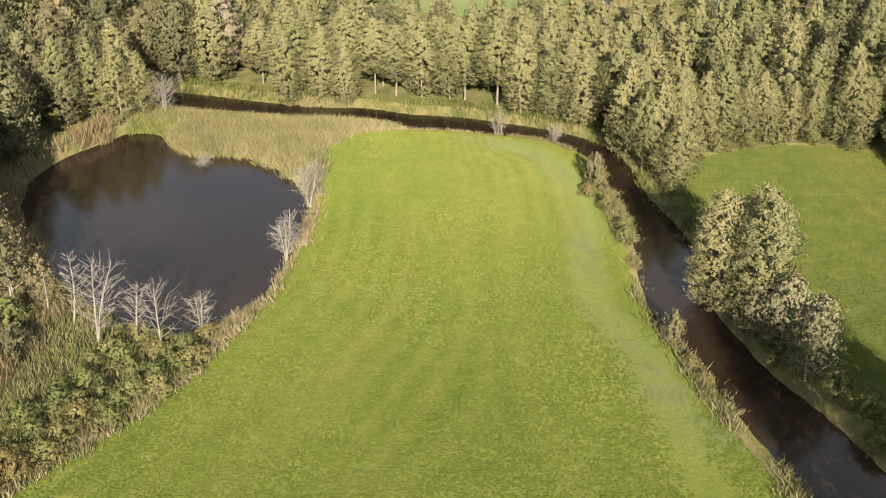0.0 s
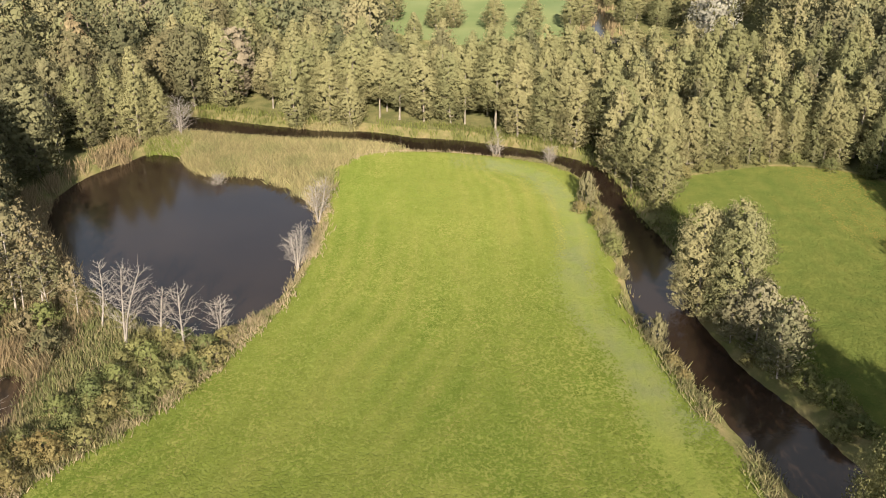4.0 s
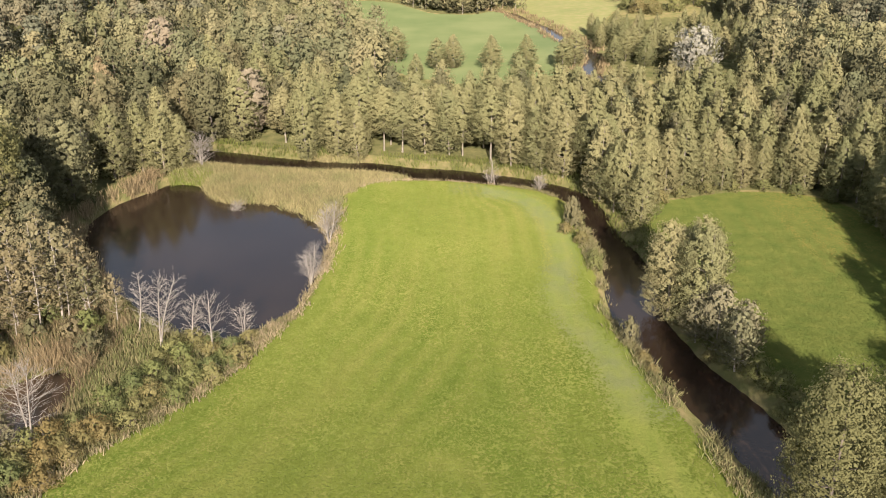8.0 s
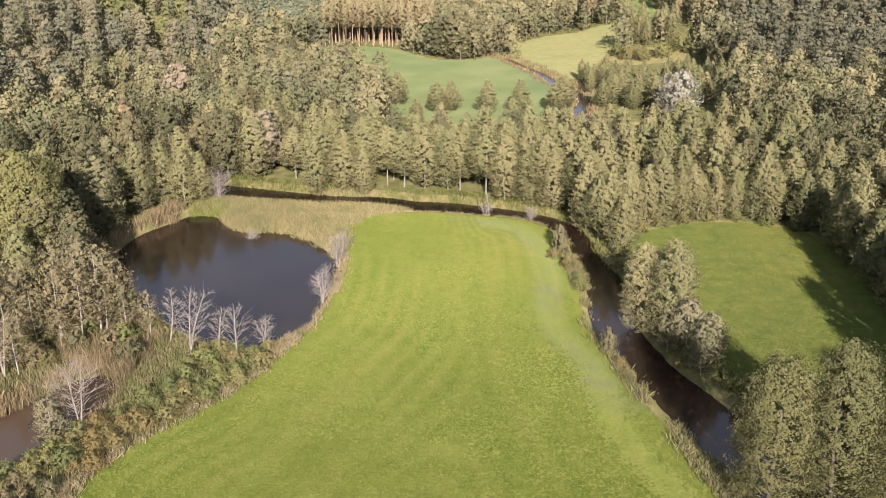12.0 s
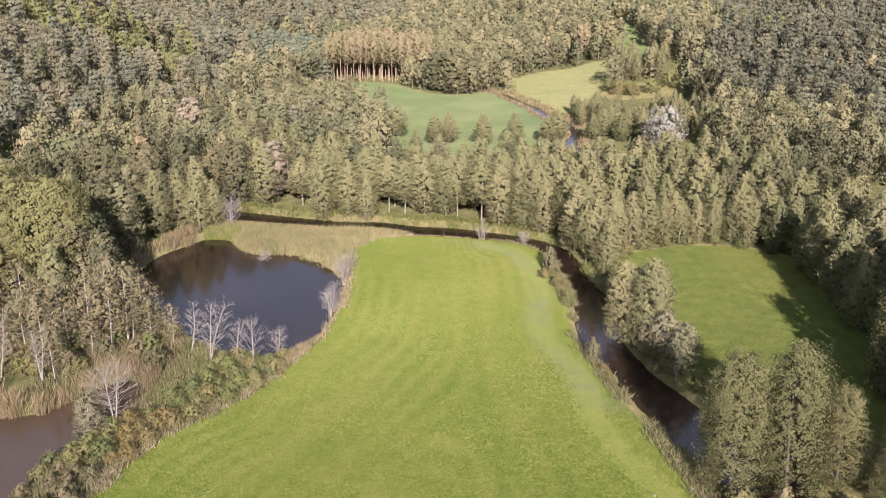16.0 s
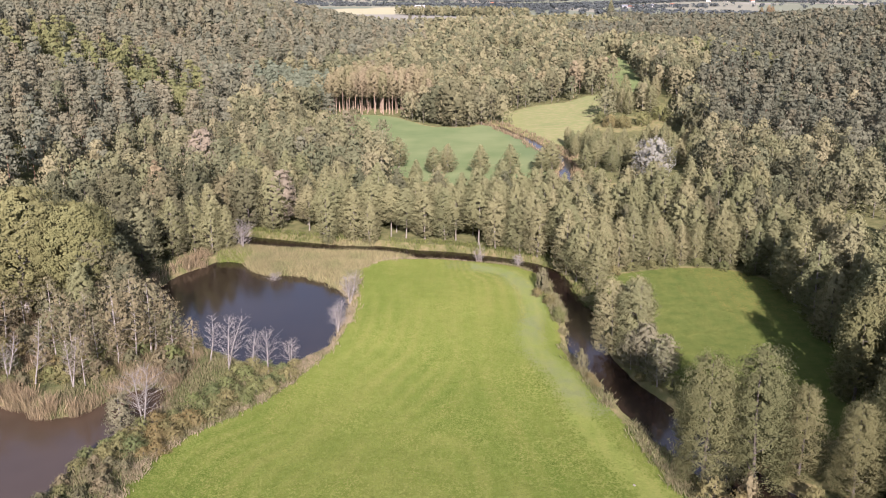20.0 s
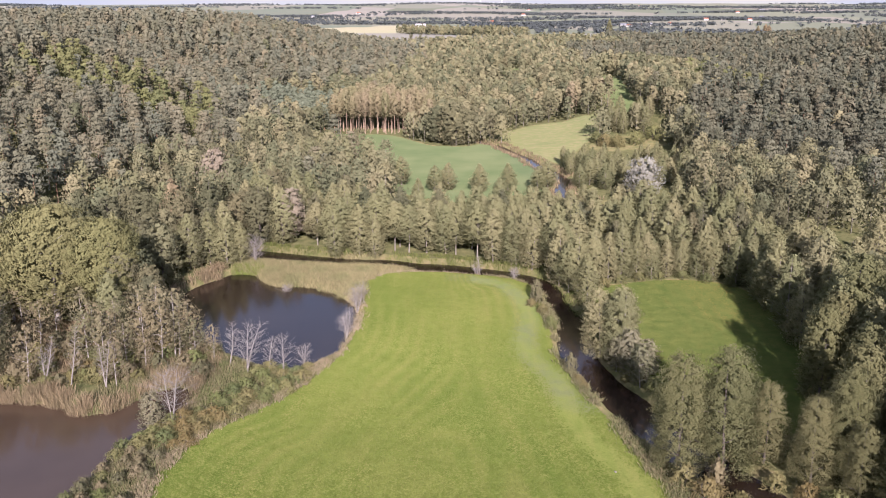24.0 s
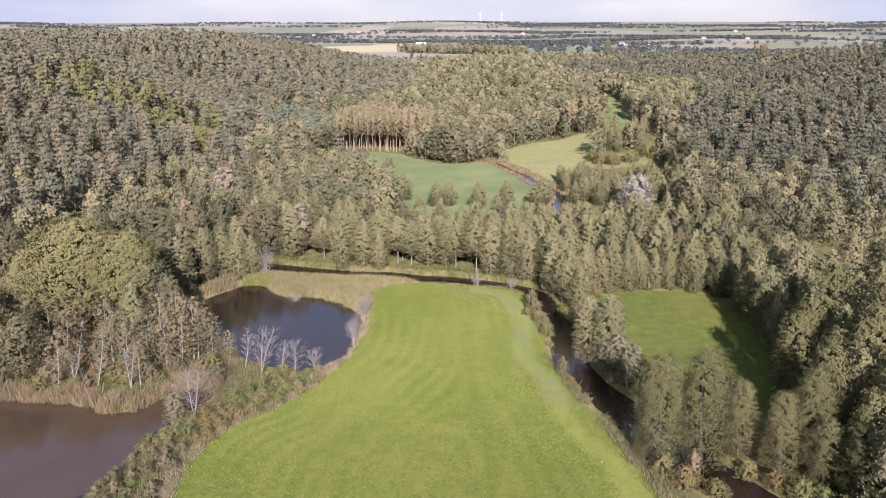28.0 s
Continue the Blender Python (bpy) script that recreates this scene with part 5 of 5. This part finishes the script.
def wood_mesh(rng, x, y, kind, tufts, per, size, trunks):
    """Crowns of leaf tufts, and trunks, for many trees of one kind."""
    n = len(x)
    z = height(x, y)
    needle = kind in (0, 2, 5, 6)
    tall = {0: 14, 1: 12, 2: 14, 3: 14, 4: 12, 5: 15, 6: 11}[kind] * rng.uniform(0.68, 1.18, n)
    rad = {0: 2.6, 1: 3.2, 2: 2.7, 3: 2.3, 4: 3.4, 5: 2.6, 6: 2.2}[kind] * rng.uniform(0.75, 1.2, n)
    lo = {0: 0.38, 1: 0.06, 2: 0.2, 3: 0.30, 4: 0.05, 5: 0.36, 6: 0.15}[kind]
    turn = rng.uniform(0, 6.28, (n, 1))
    k = np.arange(tufts)[None]
    t = ((k + rng.uniform(0, 1, (n, tufts))) / tufts) ** (0.8 if needle else 0.72)
    a = turn + k * 2.39996 + rng.uniform(-0.6, 0.6, (n, tufts))
    if needle:
        t = (np.floor(t * 7) + 0.5 + 0.55 * (t * 7 % 1 - 0.5)) / 7
        shape = 0.94 * (1 - t ** 1.6) ** 0.75 + 0.09
    else:
        shape = np.clip(1 - np.abs(1.36 * t - 0.38) ** 1.9, 0.03, 1) ** 0.62
    lobes = 1 + 0.13 * np.sin(2 * a + 3 * turn + 4 * t) + 0.10 * np.sin(3 * a - turn - 6 * t)
    reach = rad[:, None] * shape * lobes * (1.03 - 0.2 * rng.uniform(0, 1, (n, tufts)) ** 2)
    # low tufts face downward so each crown darkens to its foot, as if shaded
    up = (0.15 + 1.9 * (t - 0.62)) if needle else 2.0 * (t - 0.70)
    own = np.repeat(np.arange(n * tufts), per)
    tree = own // tufts
    m = len(own)
    a, t, reach, up = (v.ravel()[own] for v in (a, t, reach, up))
    side = np.stack([np.cos(a), np.sin(a), 0 * a], 1)
    r = rad[tree] * (0.33 if needle else 0.30) * rng.uniform(0.7, 1.35, n * tufts)[own]
    d = rng.normal(0, 1, (m, 3))
    d /= np.linalg.norm(d, axis=1)[:, None]
    flat = 0.42 if needle else 0.62
    c = np.column_stack([x[tree], y[tree], z[tree] + tall[tree] * (lo + (1 - lo) * t)]) + side * reach[:, None]
    c = c + (d * (1.0, 1.0, flat) * rng.uniform(0.4, 1.1, (m, 1)) + (side + (0, 0, 0.3)) * rng.uniform(-0.7, 0.8, (m, 1))) * r[:, None]
    heart = rng.uniform(0, 1, m) < 0.2
    c[:, :2] = np.where(heart[:, None], np.stack([x, y], 1)[tree] + (c[:, :2] - np.stack([x, y], 1)[tree]) * 0.74, c[:, :2])
    out = side + np.column_stack([0 * a, 0 * a, up])
    out = out / np.linalg.norm(out, axis=1)[:, None] + 0.22 * d * (1, 1, 1.3) + rng.normal(0, 0.14, (n * tufts, 3))[own]
    v = sprays(c, out, np.where(heart, size * 1.7, size), rng, 0.0, 0.3)
    nrm = rounded(out, rng, 0.18)
    tone = np.repeat(np.repeat(rng.uniform(0, 1, n), tufts * per), 4)
    stems = None
    if trunks:
        r0 = 0.13 if kind != 3 else 0.10
        ang = np.arange(3) * 2.094
        foot = np.stack([x, y, z - 0.3], 1)
        top = np.stack([x, y, z + tall * 0.8], 1)
        ring = np.stack([np.cos(ang), np.sin(ang), 0 * ang], 1)
        w = np.concatenate([foot[:, None] + ring * r0, top[:, None] + ring * r0 * 0.4], 1).reshape(-1, 3)
        b = np.arange(n)[:, None, None] * 6
        f = (b + np.array([[0, 1, 4, 3], [1, 2, 5, 4], [2, 0, 3, 5]])).reshape(-1, 4)
        stems = (w, f)
    return v, tone, stems, nrm


WOODS = {0: ("pine_wood", "grey-green pine wood covering the hillsides", LEAF_PINE, BARK_PINE), 1: ("mixed_wood", "olive broadleaved wood filling the valley", LEAF_WOOD, BARK_GREY),
         2: ("larch_wood", "yellow-green larch stand on the hillside", LEAF_LARCH, BARK_PINE), 3: ("birch_wood", "orange autumn birches with pale trunks by a far meadow", LEAF_BIRCH, BARK_BIRCH),
         4: ("dark_wood", "dark green broadleaved trees scattered through the valley wood", LEAF_DARK, BARK_DARK),
         6: ("young_pine_wood", "dense blue-green young pine stand on the slope", LEAF_YOUNG, BARK_PINE),
         5: ("dark_pine_wood", "dark pine stand with painted-in shade on a low hill beside the valley", LEAF_PINE_SHADE, BARK_PINE)}
rng = rng_of(33)
gathered = {k: [[], [], [], [], 0, []] for k in WOODS}
for r0, r1, apart, tufts, per, size, trunks in ((105, 330, 6.3, 76, 9, 0.30, True), (330, 520, 6.3, 46, 7, 0.46, True), (520, 800, 7.0, 26, 5, 0.76, False), (800, 1500, 8.6, 11, 4, 1.35, False)):
    X, Y = wood_sites(rng, r0, r1, apart)
    K = kind_of(X, Y, rng)
    for k in WOODS:
        s = K == k
        if not s.any():
            continue
        v, tone, stems, nrm = wood_mesh(rng, X[s], Y[s], k, tufts, per, size, trunks)
        g = gathered[k]
        g[0].append(v), g[1].append(tone), g[5].append(nrm)
        if stems:
            g[2].append(stems[0]), g[3].append(stems[1] + g[4])
            g[4] += len(stems[0])
for k, (name, label, leaf, bk) in WOODS.items():
    g = gathered[k]
    if not g[0]:
        continue
    v = np.concatenate(g[0])
    root = tagged(new(name, quick_mesh(name, v, quads(len(v) // 4), leaf, np.concatenate(g[1]), True, np.concatenate(g[5]))), label, "wood", kind="stuff")
    if g[2]:
        part("trunks", quick_mesh("trunks", np.concatenate(g[2]), np.concatenate(g[3]), bk), root)


def far_woods():
    """Belts and lots of wood on the plain, thousands of metres off."""
    rng = rng_of(44)
    C, S = [], []
    for _ in range(120):
        a, r = rng.uniform(radians(-31), radians(31)), 1250 + 3300 * rng.uniform(0, 1) ** 0.85
        cx, cy = math.sin(a) * r, math.cos(a) * r
        n = int(rng.uniform(50, 120))
        p = rng.normal(0, 1, (n, 2)) * np.array([rng.uniform(50, 170), rng.uniform(6, 22)]) + (cx, cy)
        C.append(p)
    p = np.concatenate(C)
    p = p[~((np.abs(p[:, 0] + 130) < 170) & (p[:, 1] > 1300) & (p[:, 1] < 2080))]
    n, per = len(p), 20
    z = height(p[:, 0], p[:, 1])
    q = np.repeat(np.column_stack([p, z]), per, 0)
    d = rng.normal(0, 1, (n * per, 3))
    d /= np.linalg.norm(d, axis=1)[:, None]
    c = q + d * (6, 6, 3.6) * rng.uniform(0.6, 1.05, (n * per, 1)) + (0, 0, 4.2)
    v = sprays(c, d, 2.2, rng, 0.3, 0.2)
    me = quick_mesh("far_wood", v, quads(n * per), LEAF_FAR, np.repeat(np.repeat(rng.uniform(0, 1, n), per), 4), True, rounded(d + (0, 0, 0.4), rng, 0.05))
    tagged(new("far_wood", me), "dark belts of wood on the distant plain", "wood", kind="stuff")


far_woods()


# ---- houses, barn and wind turbines on the plain ----
def box_mesh(name, size, material, at=(0, 0, 0), bevel=0.0):
    bm = bmesh.new()
    bmesh.ops.create_cube(bm, size=1, matrix=Matrix.Translation(at) @ Matrix.Diagonal((*size, 1)))
    if bevel:
        bmesh.ops.bevel(bm, geom=bm.edges[:], offset=bevel, segments=1, affect="EDGES")
    me = bpy.data.meshes.new(name)
    bm.to_mesh(me)
    bm.free()
    me.materials.append(material)
    return me


def roof_mesh(w, d, z, rise, material):
    """A gabled roof with eaves, of real thickness."""
    o = 0.5
    v = [(-w / 2 - o, -d / 2 - o, z - 0.2), (w / 2 + o, -d / 2 - o, z - 0.2), (w / 2 + o, d / 2 + o, z - 0.2), (-w / 2 - o, d / 2 + o, z - 0.2), (-w / 2 - o, 0, z + rise), (w / 2 + o, 0, z + rise)]
    me = bpy.data.meshes.new("roof")
    me.from_pydata(v, [], [(0, 1, 5, 4), (2, 3, 4, 5), (0, 4, 3), (1, 2, 5), (3, 2, 1, 0)])
    me.materials.append(material)
    return me


def make_house(x, y, w, d, h, turn, roof, label):
    root = new("house")
    root.matrix_basis = pose(x, y, float(height(x, y)) - 0.1, 0, 0, turn)
    wall = part("wall", box_mesh("wall", (w, d, h), RENDER_WALL, (0, 0, h / 2)), root)
    part("roof", roof_mesh(w, d, h, h * 0.75, roof), root)
    for i in range(max(2, int(w / 3.5))):
        part("window", box_mesh("window", (1.3, 0.12, 1.4), GLASS_DARK, (-w / 2 + (i + 0.5) * w / max(2, int(w / 3.5)), -d / 2 - 0.02, h * 0.55), 0.02), wall)
    return tagged(root, label, "house", "houses on the plain")


make_house(-48, 1960, 21, 9, 3.6, 8, ROOF_PALE, "long pale barn on a distant field")
for x, y, s, lab in ((271, 1493, 1.65, "tall columnar tree standing alone on the plain"), (525, 1490, 1.5, "tall faded tree on the plain"), (534, 1500, 1.35, "tall faded tree on the plain"), (517, 1502, 1.2, "tall faded tree on the plain")):
    make_tree("plain_tree", lab, "tree", ORANGE if x > 300 else ALDER_MID[0], stand(x, y, s * (1.5 if x > 300 else 1.0), x, 0.75 if x > 300 else 1.0), "single trees on the plain")
rng = rng_of(55)
for i, (x, y) in enumerate(((420, 1960), (446, 1990), (505, 2050), (560, 2010), (372, 1900), (392, 1935), (640, 2250), (690, 2280), (742, 2240), (830, 2500), (900, 2620), (250, 2900), (300, 3050), (-420, 3000), (-300, 3300), (980, 3100), (1130, 3300), (130, 2450), (330, 3600), (620, 3700), (820, 3900), (1350, 3800))):
    make_house(x, y, rng.uniform(8, 14), rng.uniform(7, 9), rng.uniform(3.0, 4.2), rng.uniform(-40, 40), (ROOF_RED, ROOF_GREY, ROOF_RED)[i % 3], ("pale distant house with a red roof", "pale distant house with a grey roof", "pale distant house with a red roof")[i % 3])


def make_turbine(x, y, turn, spin):
    root = new("wind_turbine")
    root.matrix_basis = pose(x, y, float(height(x, y)) - 0.5, 0, 0, turn) @ Matrix.Scale(0.5, 4)
    V, F = tubes([[(0, 0, 0, 3.4), (0, 0, 30, 2.9), (0, 0, 62, 2.4), (0, 0, 84, 2.0)]], 12)
    part("tower", quick_mesh("tower", V, F, WHITE, None, True), root)
    part("nacelle", box_mesh("nacelle", (3.6, 10, 4), WHITE, (0, 0, 85), 0.6), root)
    hub = part("hub", box_mesh("hub", (3, 3, 3), WHITE, (0, -6, 85), 0.9), root)
    for k in range(3):
        a = radians(spin + 120 * k)
        V, F = tubes([[(math.sin(a) * s, -6.2, 85 + math.cos(a) * s, w) for s, w in ((0.5, 1.0), (6, 1.7), (20, 1.1), (38, 0.3))]], 6)
        part("blade", quick_mesh("blade", V, F, WHITE, None, True), hub)
    return tagged(root, "white three-bladed wind turbine on the horizon", "wind turbine", "wind turbines")


make_turbine(181, 4560, 20, 35)
make_turbine(287, 4560, -15, 5)
